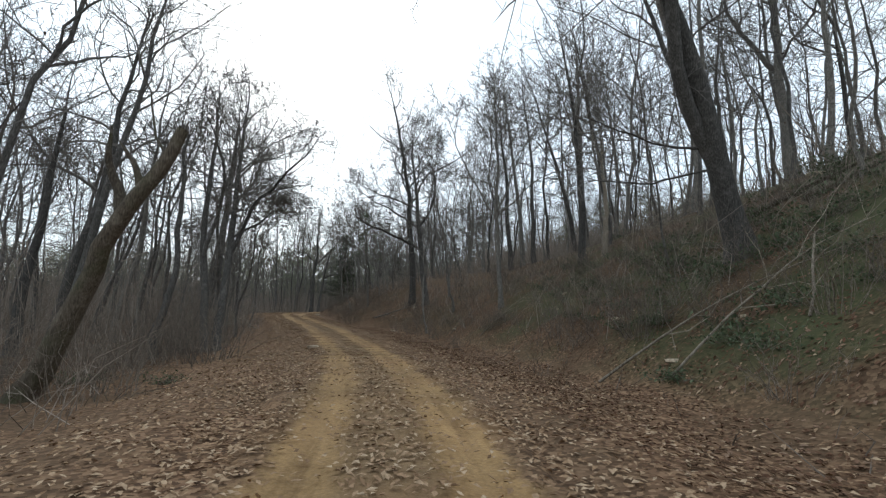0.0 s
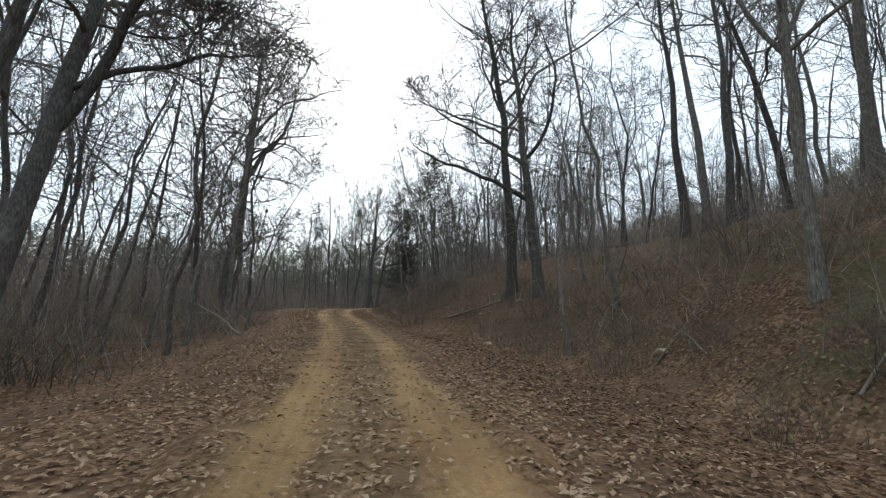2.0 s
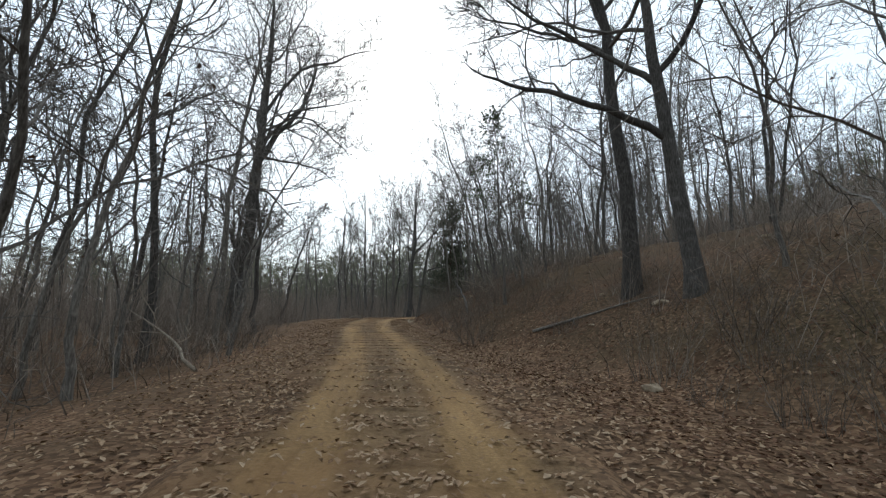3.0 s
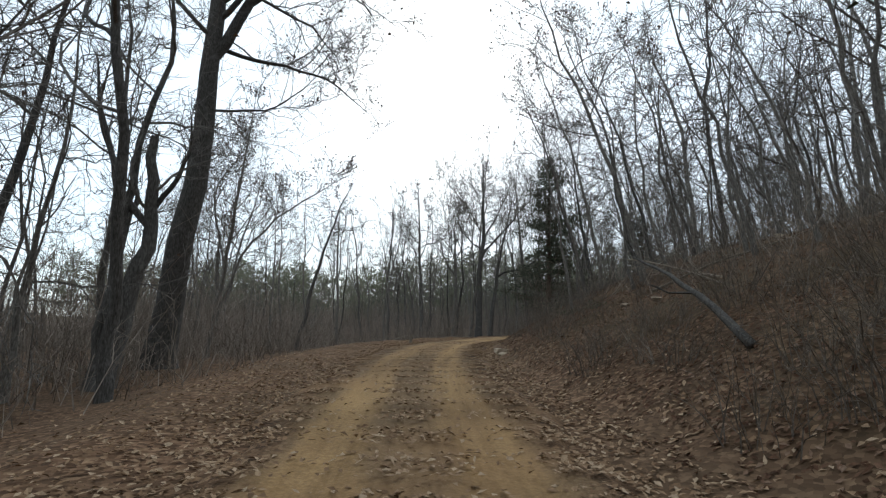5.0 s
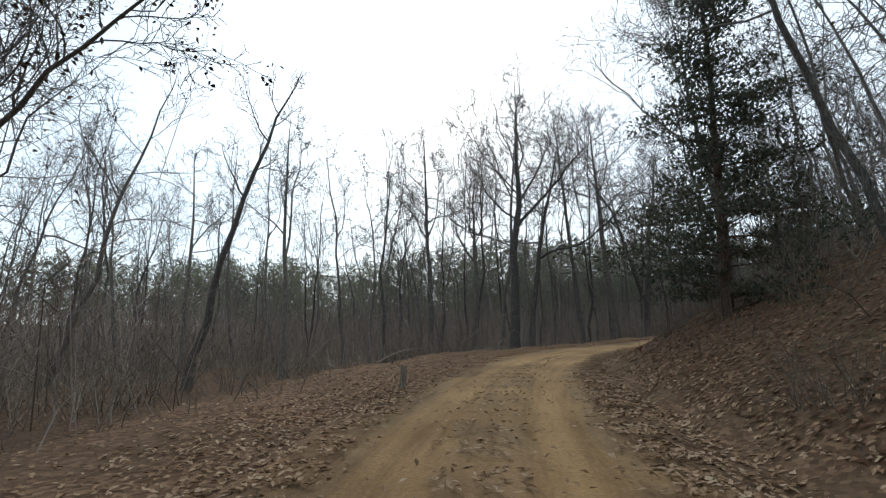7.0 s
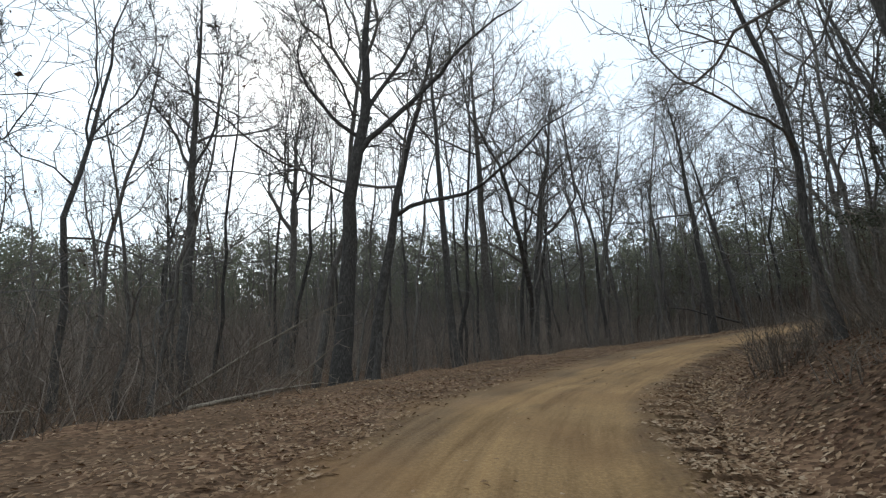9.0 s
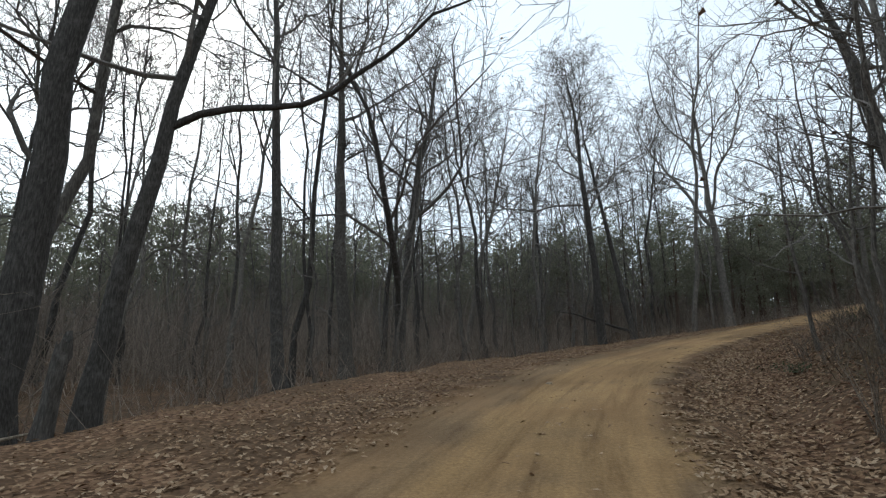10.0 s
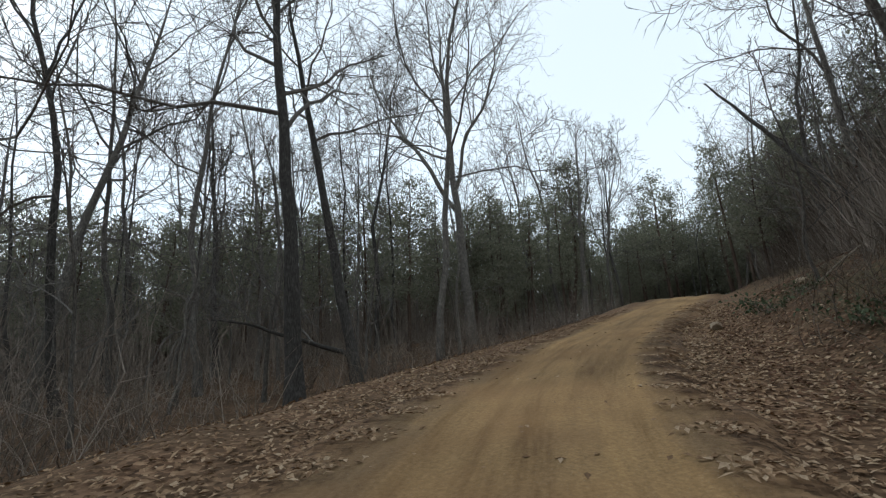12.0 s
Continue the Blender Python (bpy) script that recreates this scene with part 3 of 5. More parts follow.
hero(14, -17.3, 21.9, "slender dark tree in the roadside thicket", height=18, radius=0.24, lean=(0.11, 0.05), first=0.4, limbs=15)
hero(15, -14.9, 19.35, "slender dark tree in the roadside thicket", height=19, radius=0.20, lean=(0.10, 0.03), bend=(0.04, 0.0), first=0.45, limbs=13)
hero(16, -16.7, 19.2, "bare dead pole leaning in the thicket", height=12, radius=0.22, lean=(0.06, 0.05), first=0.6, limbs=3, top=0.85, spread=0.15, counts=(4, 3))
hero(59, -11.2, 19.2, "crooked dark stem with a snapped top in the thicket", height=12, radius=0.15, lean=(0.0, 0.02), wobble=0.08, first=0.5, limbs=5, top=0.75, spread=0.2, counts=(5, 3))
hero(17, -10.65, 22.35, "dark tree leaning into the woods beside its twin", height=15, radius=0.20, lean=(-0.15, 0.22), bend=(0.03, 0.0), first=0.45, limbs=12,
     spread=0.28, counts=(7, 6, 3), forks=((0.29, 0.36, 0.55, 0.50, 0.72, 0.04),))
hero(58, -10.3, 22.5, "dark leaning tree hung with a tangle of vines", vines=1, height=15, radius=0.21, lean=(-0.015, 0.27), bend=(-0.04, 0.0), first=0.42, limbs=15,
     spread=0.30, counts=(8, 6, 3), forks=((0.30, 1.0, 0.50, 0.52, 0.72, 0.05), (0.46, 0.38, 1.42, 0.17, 0.24, -0.01), (0.36, 0.2, 0.75, 0.36, 0.45, 0.05)))
hero(19, -2.85, 41.8, "tall slim dark tree with a light open crown", height=20, radius=0.27, lean=(-0.03, 0), bend=(-0.10, 0.0), first=0.42, limbs=16,
     spread=0.34, counts=(7, 6, 4), forks=((0.42, 3.3, 0.95, 0.30, 0.42, 0.10), (0.47, 3.1, 0.5, 0.38, 0.5, 0.06), (0.5, 0.1, 0.75, 0.32, 0.5, 0.10)))
hero(20, -1.65, 39.2, "dark tree with one long curved limb reaching out", height=15, radius=0.25, lean=(-0.07, 0.01), first=0.5, limbs=10, spread=0.3,
     forks=((0.29, 3.14, 1.05, 0.50, 0.62, 0.20), (0.40, 2.9, 0.45, 0.42, 0.6, 0.05), (0.42, 0.1, 0.55, 0.45, 0.6, 0.06)))
hero(21, 3.0, 27.0, "grey tree forking into many upright limbs", BARK_GREY, height=14.5, radius=0.14, lean=(-0.02, 0.01), first=0.33, limbs=18, spread=0.33,
     forks=((0.34, 2.9, 0.55, 0.5, 0.6, 0.1), (0.36, 0.2, 0.4, 0.5, 0.6, 0.08), (0.4, 4.5, 0.4, 0.45, 0.5, 0.08)))
hero(22, 5.4, 41.2, "straight dark tree on the leafy bank", height=17, radius=0.21, lean=(-0.08, 0.03), first=0.5, limbs=13)
hero(23, 6.4, 41.3, "straight dark tree on the leafy bank", BARK_GREY, height=17, radius=0.21, lean=(-0.075, 0.04), first=0.5, limbs=13)
hero(24, 7.2, 40.5, "straight dark tree on the leafy bank", height=17.5, radius=0.20, lean=(-0.03, 0.02), first=0.5, limbs=13)
hero(25, 7.3, 26.4, "dark tree on the bank beside a splintered stub", height=15, radius=0.20, lean=(-0.02, 0.02), bend=(-0.05, 0.03), first=0.4, limbs=13)
hero(26, 8.3, 25.8, "broken pale tree stub with a splintered top", DEADWOOD, DEADWOOD, height=9, radius=0.15, lean=(0.03, 0.0), first=0.8, limbs=2, top=0.7,
     spread=0.2, counts=(3, 2), forks=((0.55, 2.7, 0.7, 0.3, 0.6, 0.08),), name="tree_stub")
hero(27, 20.8, 29.1, "forked grey tree on top of the bank", BARK_GREY, height=20, radius=0.36, first=0.4, limbs=15, forks=((0.38, 2.4, 0.4, 0.55, 0.7, 0.05),))
hero(28, 10.0, 35.5, "tall straight grey tree on the bank", BARK_GREY, height=18, radius=0.26, lean=(-0.05, 0.02), first=0.5, limbs=13)
hero(29, 11.7, 44.4, "crooked tree leaning across the bank", height=18, radius=0.22, lean=(-0.10, 0.02), bend=(-0.16, 0.0), first=0.4, limbs=13)
hero(30, -22.8, 49.7, "dark crooked twin stem with lopped tops", BARK_DARK, height=9, radius=0.27, lean=(0.05, 0.0), wobble=0.07, first=0.6, limbs=3, top=0.72, spread=0.3,
     forks=((0.08, 0.34, 0.20, 0.56, 0.8, 0.03), (0.45, 3.4, 0.8, 0.62, 0.6, 0.15), (0.5, 0.4, 0.7, 0.36, 0.5, 0.14)))
hero(57, -23.2, 49.6, "thin crooked stem beside lopped ones", BARK_DARK, height=14, radius=0.14, lean=(0.06, 0.03), wobble=0.08, first=0.45, limbs=9, spread=0.3)
hero(31, -26.3, 54.3, "massive dark oak with withered leaves on its twigs", height=23, radius=0.50, lean=(0.12, -0.07), first=0.5, limbs=12, spread=0.34,
     counts=(7, 6, 4), leaves=5, leaf_size=(0.13, 900), forks=((0.48, 0.3, 0.40, 0.46, 0.72, 0.03), (0.56, 2.8, 0.55, 0.42, 0.55, 0.06), (0.62, 0.3, 0.5, 0.42, 0.55, 0.05),
                                                          (0.54, 0.3, 1.05, 0.34, 0.40, -0.17), (0.57, -0.2, 1.0, 0.36, 0.36, -0.15), (0.50, 0.9, 1.1, 0.28, 0.30, -0.13), (0.40, 0.4, 1.35, 0.22, 0.16, -0.02)))
hero(32, -30.7, 50.8, "slim tree leaning in the thicket", height=19, radius=0.20, lean=(0.044, 0.08), first=0.45, limbs=12)
hero(33, -31.7, 69.8, "thin crooked tree leaning toward the road", height=12.6, radius=0.16, lean=(0.10, 0.05), bend=(0.14, 0.10), first=0.5, limbs=8, spread=0.22, counts=(5, 4, 2), wobble=0.06)
hero(34, -31.8, 75.0, "thin two-stemmed young tree", BARK_GREY, height=12.6, radius=0.13, lean=(-0.02, -0.02), first=0.5, limbs=9, spread=0.22, forks=((0.42, 0.2, 0.25, 0.55, 0.7, 0.05),))
hero(35, -39.0, 76.1, "thin two-stemmed young tree", BARK_GREY, height=12.5, radius=0.13, first=0.5, limbs=9, spread=0.22, forks=((0.45, 3.2, 0.25, 0.5, 0.7, 0.05),))
hero(36, -31.2, 61.4, "young oak keeping its brown withered leaves", BARK_GREY, height=15, radius=0.14, lean=(0.07, 0.08), first=0.2, limbs=22, spread=0.30,
     counts=(7, 6, 3), leaves=6, leaf_size=(0.13, 2000), forks=((0.12, 0.4, 0.35, 0.75, 0.7, 0.04), (0.2, 3.6, 0.3, 0.7, 0.7, 0.05)))
hero(37, -32.0, 94.0, "tall slim tree below the road edge", height=20, radius=0.25, lean=(-0.03, -0.01), first=0.5, limbs=14, spread=0.25, counts=(7, 6, 4),
     forks=((0.50, -0.3, 0.5, 0.36, 0.5, 0.08), (0.50, 2.9, 0.55, 0.36, 0.5, 0.08)))
hero(38, -31.9, 104.8, "grey tree dividing into a wide fork", BARK_GREY, height=19, radius=0.33, first=0.5, limbs=12, lean=(0.02, 0.01),
     forks=((0.48, 3.0, 0.55, 0.5, 0.75, 0.08), (0.5, -0.2, 0.35, 0.4, 0.6, 0.05)))
hero(39, -25.0, 92.0, "large dark oak with spreading crown", height=20, radius=0.38, lean=(0.04, 0.01), first=0.52, limbs=15, spread=0.32, counts=(7, 6, 4),
     forks=((0.46, -0.1, 0.75, 0.52, 0.55, 0.05), (0.50, 3.3, 0.75, 0.30, 0.4, 0.12), (0.55, 0.5, 0.45, 0.42, 0.5, 0.05)))
hero(40, -24.2, 93.8, "dark tree with a limb arching sideways", height=17, radius=0.26, lean=(0.12, 0.03), bend=(0.05, 0), first=0.45, limbs=12,
     forks=((0.42, 0.1, 1.05, 0.6, 0.6, 0.03),))
hero(41, -18.3, 107.0, "tall straight trunk with a lopped side stub", BARK_GREY, height=24, radius=0.36, lean=(-0.05, 0), first=0.55, limbs=15,
     forks=((0.45, 3.1, 0.6, 0.05, 0.75, 0.0),))
hero(42, -20.8, 100.4, "tall straight dark tree", height=22, radius=0.24, lean=(-0.09, -0.02), first=0.55, limbs=13)
hero(43, -15.6, 108.1, "twin-trunked oak with withered leaves", height=20, radius=0.34, lean=(0.06, 0), bend=(0.08, 0), first=0.4, limbs=18, spread=0.44,
     counts=(7, 6, 4), leaves=7, leaf_size=(0.13, 500), forks=((0.10, 3.2, 0.14, 0.8, 0.75, 0.12),))
hero(44, -2.9, 109.3, "dark tree draped with tangled vines", vines=2, height=20, radius=0.28, lean=(-0.06, 0.03), first=0.42, limbs=18, spread=0.34, counts=(8, 6, 4))
hero(45, 0.2, 110.5, "leaning dark tree below the road edge", height=18, radius=0.22, lean=(-0.13, 0.085), first=0.5, limbs=13, forks=((0.06, 2.4, 0.75, 0.30, 0.45, -0.12),))
hero(46, 13.1, 116.6, "grey tree with three spreading forks", BARK_GREY, height=24, radius=0.34, lean=(-0.04, 0.04), first=0.5, limbs=16, spread=0.45,
     forks=((0.36, 2.9, 0.7, 0.6, 0.7, 0.1), (0.42, -0.4, 0.35, 0.5, 0.6, 0.05)))
hero(47, -8.0, 122.1, "slim tree leaning among the others", BARK_GREY, height=23, radius=0.24, lean=(0.16, -0.03), first=0.42, limbs=16, spread=0.4)
hero(48, -9.5, 138.0, "grey tree in front of the pines", BARK_GREY, height=20, radius=0.22, first=0.4, limbs=13)
hero(49, 0.5, 125.3, "slim tree in front of the pines", height=19, radius=0.22, lean=(-0.07, 0.03), first=0.45, limbs=13)
hero(50, 29.7, 118.1, "grey tree beside the upper road", BARK_GREY, height=19, radius=0.28, lean=(0.03, -0.05), first=0.4, limbs=15)
hero(51, 12.3, 96.0, "dead trunk leaning out from the bank", BARK_DARK, height=8.4, radius=0.16, lean=(-0.10, 0.60), first=0.7, limbs=3, top=0.9, spread=0.15, counts=(4, 3))
hero(52, -16.0, 113.0, "slim dark tree below the road edge", height=19, radius=0.2, lean=(0.06, 0.0), first=0.45, limbs=13)
hero(53, -12.8, 80.6, "vine-hung tree leaning out over the road from the bank", height=16, radius=0.16, lean=(-0.10, 0.06), first=0.35, limbs=18, spread=0.42,
     counts=(8, 6, 4), vines=3, leaves=9, leaf_size=(0.09, 900))
hero(54, -12.6, 84.0, "young oak with clinging withered leaves on the bank", height=14, radius=0.10, lean=(-0.12, 0.05), first=0.3, limbs=16, spread=0.36,
     leaves=10, leaf_size=(0.06, 900))
hero(55, -3.2, 91.0, "vine-hung tree arching over the bank", height=15, radius=0.2, lean=(-0.12, 0.14), first=0.35, limbs=14, spread=0.5, counts=(8, 6, 4), vines=4)

hero(95, -7.4, 46.8, "thin young tree keeping yellow-green leaves", BARK_GREY, leaves=31, leaf_size=(0.14, 700), leaf_mat=GREEN_LEAF, height=9, radius=0.07, lean=(-0.05, 0.0), first=0.4, limbs=12,
     spread=0.2, counts=(5, 4))
for i, (x, y) in enumerate(((-9.4, 62.6), (-11.6, 64.8), (-9.9, 66.4), (-7.6, 64.9), (-12.4, 67.6), (-10.0, 60.2))):
    hero(80 + i, x, y, "slender leaning tree with withered leaves up the bank", (BARK_DARK, BARK_GREY)[i % 2], height=13 + i % 3, radius=0.075 + 0.015 * (i % 3), lean=(-0.16, 0.03), bend=(-0.08, 0.02),
         first=0.35, limbs=13, spread=0.3, counts=(5, 4, 3), wobble=0.06, leaves=20 + i, leaf_size=(0.12, 420))

# ---- the woods: many alike, thinning with distance from the road ----
rng = np.random.default_rng(77)
HERO_XY = [(o.location.x, o.location.y) for o in scene.objects if o.name.split(".")[0] in ("bare_tree", "tree_stub")]


def forest_kind(seed, near, young=False, mid=False):
    r = np.random.default_rng(seed)
    h = r.uniform(9, 13) if young else r.uniform(15, 20)
    rad = r.uniform(0.05, 0.085) if young else r.uniform(0.10, 0.18)
    forks = tuple((r.uniform(0.3, 0.65), r.uniform(0, 6.28), r.uniform(0.3, 0.65), r.uniform(0.3, 0.45), 0.6, 0.07) for _ in range(r.integers(0, 3)))
    if mid:
        return tree_mesh(seed, h * 1.08, rad, r.normal(0, 0.03, 2), r.normal(0, 0.05, 2), 0.30, 9, 0.31, (5, 4, 2), forks, 0.014, sides=6, wobble=0.06)
    if near:
        return tree_mesh(seed, h, rad, r.normal(0, 0.03, 2), r.normal(0, 0.06, 2), 0.28 if not young else 0.2, 10, 0.31, (5, 5, 2) if not young else (5, 4), forks if not young else (), 0.0125, sides=7, wobble=0.06)
    return tree_mesh(seed, h, rad, r.normal(0, 0.03, 2), r.normal(0, 0.06, 2), 0.3, 9, 0.28, (5, 4), forks, 0.017, sides=5, wobble=0.05)


def plant_kind(name, made, bark, label, group):
    root = tagged(new(name), label, "tree", group)
    part("trunk", mesh_of("trunk", *made[0], bark, True), root)
    crown = part("crown", mesh_of("crown", *made[1], TWIG, False), root)
    if name != "distant_tree":
        r = np.random.default_rng(len(made[2]))
        spots = made[2][r.integers(0, len(made[2]), 45 if name != "young_tree" else 16)]
        part("withered_foliage", mesh_of("withered_foliage", *leaf_quads(r, spots, 0.12), OAK_LEAF), crown, "few brown withered leaves")
    return root


mid_kinds = [plant_kind("woodland_tree", forest_kind(215 + i, True, mid=True), (BARK_DARK, BARK_GREY)[i % 2], "tall bare tree among the winter woods", "taller trees of the woods") for i in range(5)]
near_kinds = [plant_kind("forest_tree", forest_kind(200 + i, True), (BARK_GREY, BARK_DARK)[i % 2], "bare slender tree in the winter woods", "trees of the woods") for i in range(6)]
young_kinds = [plant_kind("young_tree", forest_kind(230 + i, True, True), BARK_GREY, "thin bare young tree with fine twigs", "young trees") for i in range(4)]
far_kinds = [plant_kind("distant_tree", forest_kind(260 + i, False), (BARK_GREY, BARK_DARK)[i % 2], "bare tree deeper in the winter woods", "trees deeper in the woods") for i in range(6)]


def scatter(count, box, keep, gap, taken):
    """Places in a box that keep() allows, with a gap between them."""
    out, tries = [], 0
    while len(out) < count and tries < 60:
        tries += 1
        x, y = rng.uniform(box[0], box[1], 400), rng.uniform(box[2], box[3], 400)
        d, s = nearest_road(x, y)
        for px, py, pd, ps in zip(x, y, d, s):
            if len(out) >= count:
                break
            if py > 0.88 * abs(px) - 6 and keep(px, py, pd, ps) and all((px - a) ** 2 + (py - b) ** 2 > gap * gap for a, b in taken):
                out.append((px, py, pd))
                taken.append((px, py))
    return out


used = {}


def spread_copies(kinds, places, lo, hi, lean=0.03, toward=0.0):
    zs = land([p[0] for p in places], [p[1] for p in places])
    for (x, y, d), z in zip(places, zs):
        kind = kinds[rng.integers(len(kinds))]
        size = rng.uniform(lo, hi) * (0.74 if x < -35 and y > 64 else 1.0)
        tilt_x, tilt_y = np.degrees(rng.normal(0, lean, 2))
        m = pose(x, y, z - 0.03, tilt_x, tilt_y + math.degrees(toward) * (-1 if 0 < d < 20 else 1 if -16 < d < 0 and y < 66 else 0), 0) @ pose(0, 0, 0, 0, 0, rng.uniform(0, 360)) @ Matrix.Scale(size, 4)
        if kind.name not in used:
            used[kind.name] = True
            kind.matrix_basis = m
        else:
            copy = copy_thing(kind, pose(0, 0, 0))
            copy.matrix_basis = m


taken = list(HERO_XY)
near_at = scatter(44, (-60, 36, -6, 128), lambda x, y, d, s: ((-22 < d < (-11.0 if s < 26 else -5.5) and s < 55) or 14.0 < d < 26) and s > -8, 2.9, taken)
near_at += scatter(10, (-40, -8, 20, 62), lambda x, y, d, s: -20 < d < -5.5 and 24 < s < 60, 1.8, taken)
near_at += scatter(11, (-12, 34, 55, 98), lambda x, y, d, s: 11 < d < 24, 2.0, taken)
near_at += scatter(14, (16, 34, 20, 44), lambda x, y, d, s: 19 < d < 34, 2.2, taken)
mid_at = scatter(84, (-75, 34, 76, 150), lambda x, y, d, s: -46 < d < -17 and s > 55, 2.8, taken)
mid_at += scatter(20, (-60, 0, 0, 80), lambda x, y, d, s: -34 < d < -18, 2.4, taken)
mid_at += scatter(12, (-40, 12, 90, 132), lambda x, y, d, s: -26 < d < -7.5 and s > 84, 2.6, taken)
mid_at += scatter(27, (8, 45, 8, 62), lambda x, y, d, s: 14 < d < 40, 2.4, taken)
near_at += scatter(22, (2, 44, 78, 108), lambda x, y, d, s: 6 < d < 24 and s > 104, 1.7, taken)
young_at = scatter(12, (-14, 4, 54, 82), lambda x, y, d, s: 5.5 < d < 15 and 52 < s < 78, 1.0, taken)
young_at += scatter(60, (-60, 30, 2, 125), lambda x, y, d, s: ((-22 < d < -4.5 and (s < 58 or d < -9)) or (9.5 if s < 30 else 5.2) < d < 24) and s > -2, 1.3, taken)
young_at += scatter(24, (-30, -11, 29, 50), lambda x, y, d, s: -22 < d < -5.5, 1.1, taken)
young_at += scatter(54, (-14, 30, 50, 100), lambda x, y, d, s: 5.0 < d < 20, 1.1, taken)
young_at += scatter(48, (-4, 40, 78, 106), lambda x, y, d, s: 4.6 < d < 18, 1.1, taken)
young_at += scatter(45, (-70, 40, 76, 140), lambda x, y, d, s: -40 < d < -10 and s > 55, 1.5, taken)
mid_at += scatter(16, (22, 62, 108, 132), lambda x, y, d, s: abs(d) > 6, 2.4, taken)
under_at = scatter(120, (-85, 45, 80, 150), lambda x, y, d, s: -52 < d < -16 and s > 60, 1.2, taken)
young_at += scatter(14, (-13.5, -4, 80, 93), lambda x, y, d, s: 4.4 < d < 10, 0.8, taken)
far_at = scatter(135, (-120, 100, -10, 190), lambda x, y, d, s: 26 < abs(d) < 75 and y > -0.8 * abs(x) - 5, 2.4, taken)
spread_copies(near_kinds, near_at, 0.8, 1.12, 0.035, 0.05)
spread_copies(mid_kinds, mid_at, 0.85, 1.25, 0.035, 0.0)
spread_copies(young_kinds, young_at, 0.7, 1.2, 0.06, 0.10)
spread_copies(far_kinds, far_at, 0.8, 1.2)
spread_copies(young_kinds, under_at, 0.5, 0.95, 0.08)


# ---- pines behind the bare trees ----
def pine_mesh(seed, height, radius, puffs, tuft, first=0.4, spread=2.4, pieces=40, conical=False, fleck=0.2):
    """Trunk with boughs that end in rounded puffs of needles."""
    r = np.random.default_rng(seed)
    k = 7
    z = np.linspace(-0.4, height * 0.97, k)
    line = np.stack([np.cumsum(r.normal(0, 0.10, k)), np.cumsum(r.normal(0, 0.10, k)), z], 1)
    line -= (line[0, 0], line[0, 1], 0)
    boughs, at = [(line, radius * np.linspace(1.1, 0.15, k), 6)], []
    for i in range(puffs):
        v = (i + r.random()) / puffs
        hgt = height * (first + (1 - first) * v)
        az = i * 2.4 + r.normal(0, 0.5)
        wide = (1.03 - v) ** 0.75 * r.uniform(0.55, 1.15) if conical else math.sqrt(max(0.05, 1 - ((v - 0.35) / 0.66) ** 2))
        out = spread * wide * r.uniform(0.35, 1.1)
        start = np.array([np.interp(hgt - 0.25 * out, z, line[:, 0]), np.interp(hgt - 0.25 * out, z, line[:, 1]), hgt - 0.25 * out])
        sub = limb_line(r, start, (math.cos(az), math.sin(az), 0.1 if conical else 0.3), max(out, 0.2), 4, 0.12, 0.03)
        boughs.append((sub, np.array([0.035, 0.022, 0.012, 0]), 3))
        at.append((sub[-1], tuft * r.uniform(0.7, 1.25)))
        if out > 1.2 * tuft:
            at.append((sub[2], tuft * r.uniform(0.55, 0.95)))
        if out > 2.2 * tuft:
            at.append((sub[1], tuft * r.uniform(0.45, 0.8)))
    centre = np.repeat(np.array([a for a, _ in at]), pieces, 0)
    size = np.repeat(np.array([b for _, b in at]), pieces)[:, None]
    n = len(centre)
    d = r.normal(0, 1, (n, 3))
    d /= np.linalg.norm(d, axis=1)[:, None]
    p = centre + d * (1, 1, 0.36 if conical else 0.75) * size * r.random((n, 1)) ** 0.45
    way = d * (0.8 if conical else 0.15) + r.normal(0, 0.6, (n, 3)) + (0, 0, 0.25)
    way /= np.linalg.norm(way, axis=1)[:, None]
    side = np.cross(way, r.normal(0, 1, (n, 3)))
    side /= np.linalg.norm(side, axis=1)[:, None] + 1e-9
    ln, wd = fleck * r.uniform(0.7, 1.5, (n, 1)), fleck * 0.38 * r.uniform(0.6, 1.3, (n, 1))
    v = np.stack([p - side * wd, p + side * wd, p + way * ln], 1).reshape(-1, 3)
    return tubes(boughs), (v, np.arange(3 * n).reshape(n, 3))


def plant_pine(name, made, leaf, label, group=""):
    root = tagged(new(name), label, "tree", group)
    part("trunk", mesh_of("trunk", *made[0], PINE_BARK, True), root)
    part("crown", mesh_of("crown", *made[1], leaf, False), root, "dark green needle tufts")
    return root


pine_kinds = [plant_pine("pine_tree", pine_mesh(300 + i, 13.5, 0.17, 38, 0.85, 0.36 - 0.08 * (i % 2), 2.4, 42, fleck=0.18), PINE_NEEDLE, "dark green pine behind the bare trees", "pines behind the woods") for i in range(4)]
pine_kinds += [plant_pine("pine_tree", pine_mesh(310 + i, 9.5, 0.12, 32, 0.8, 0.24, 2.1, 40, fleck=0.18), PINE_NEEDLE, "young dark green pine with low boughs", "pines behind the woods") for i in range(2)]


def pine_edge(x):
    """How far north the pines begin."""
    return 138 - 0.5 * (x + 20) if x > -20 else 138 + 0.42 * (x + 20)


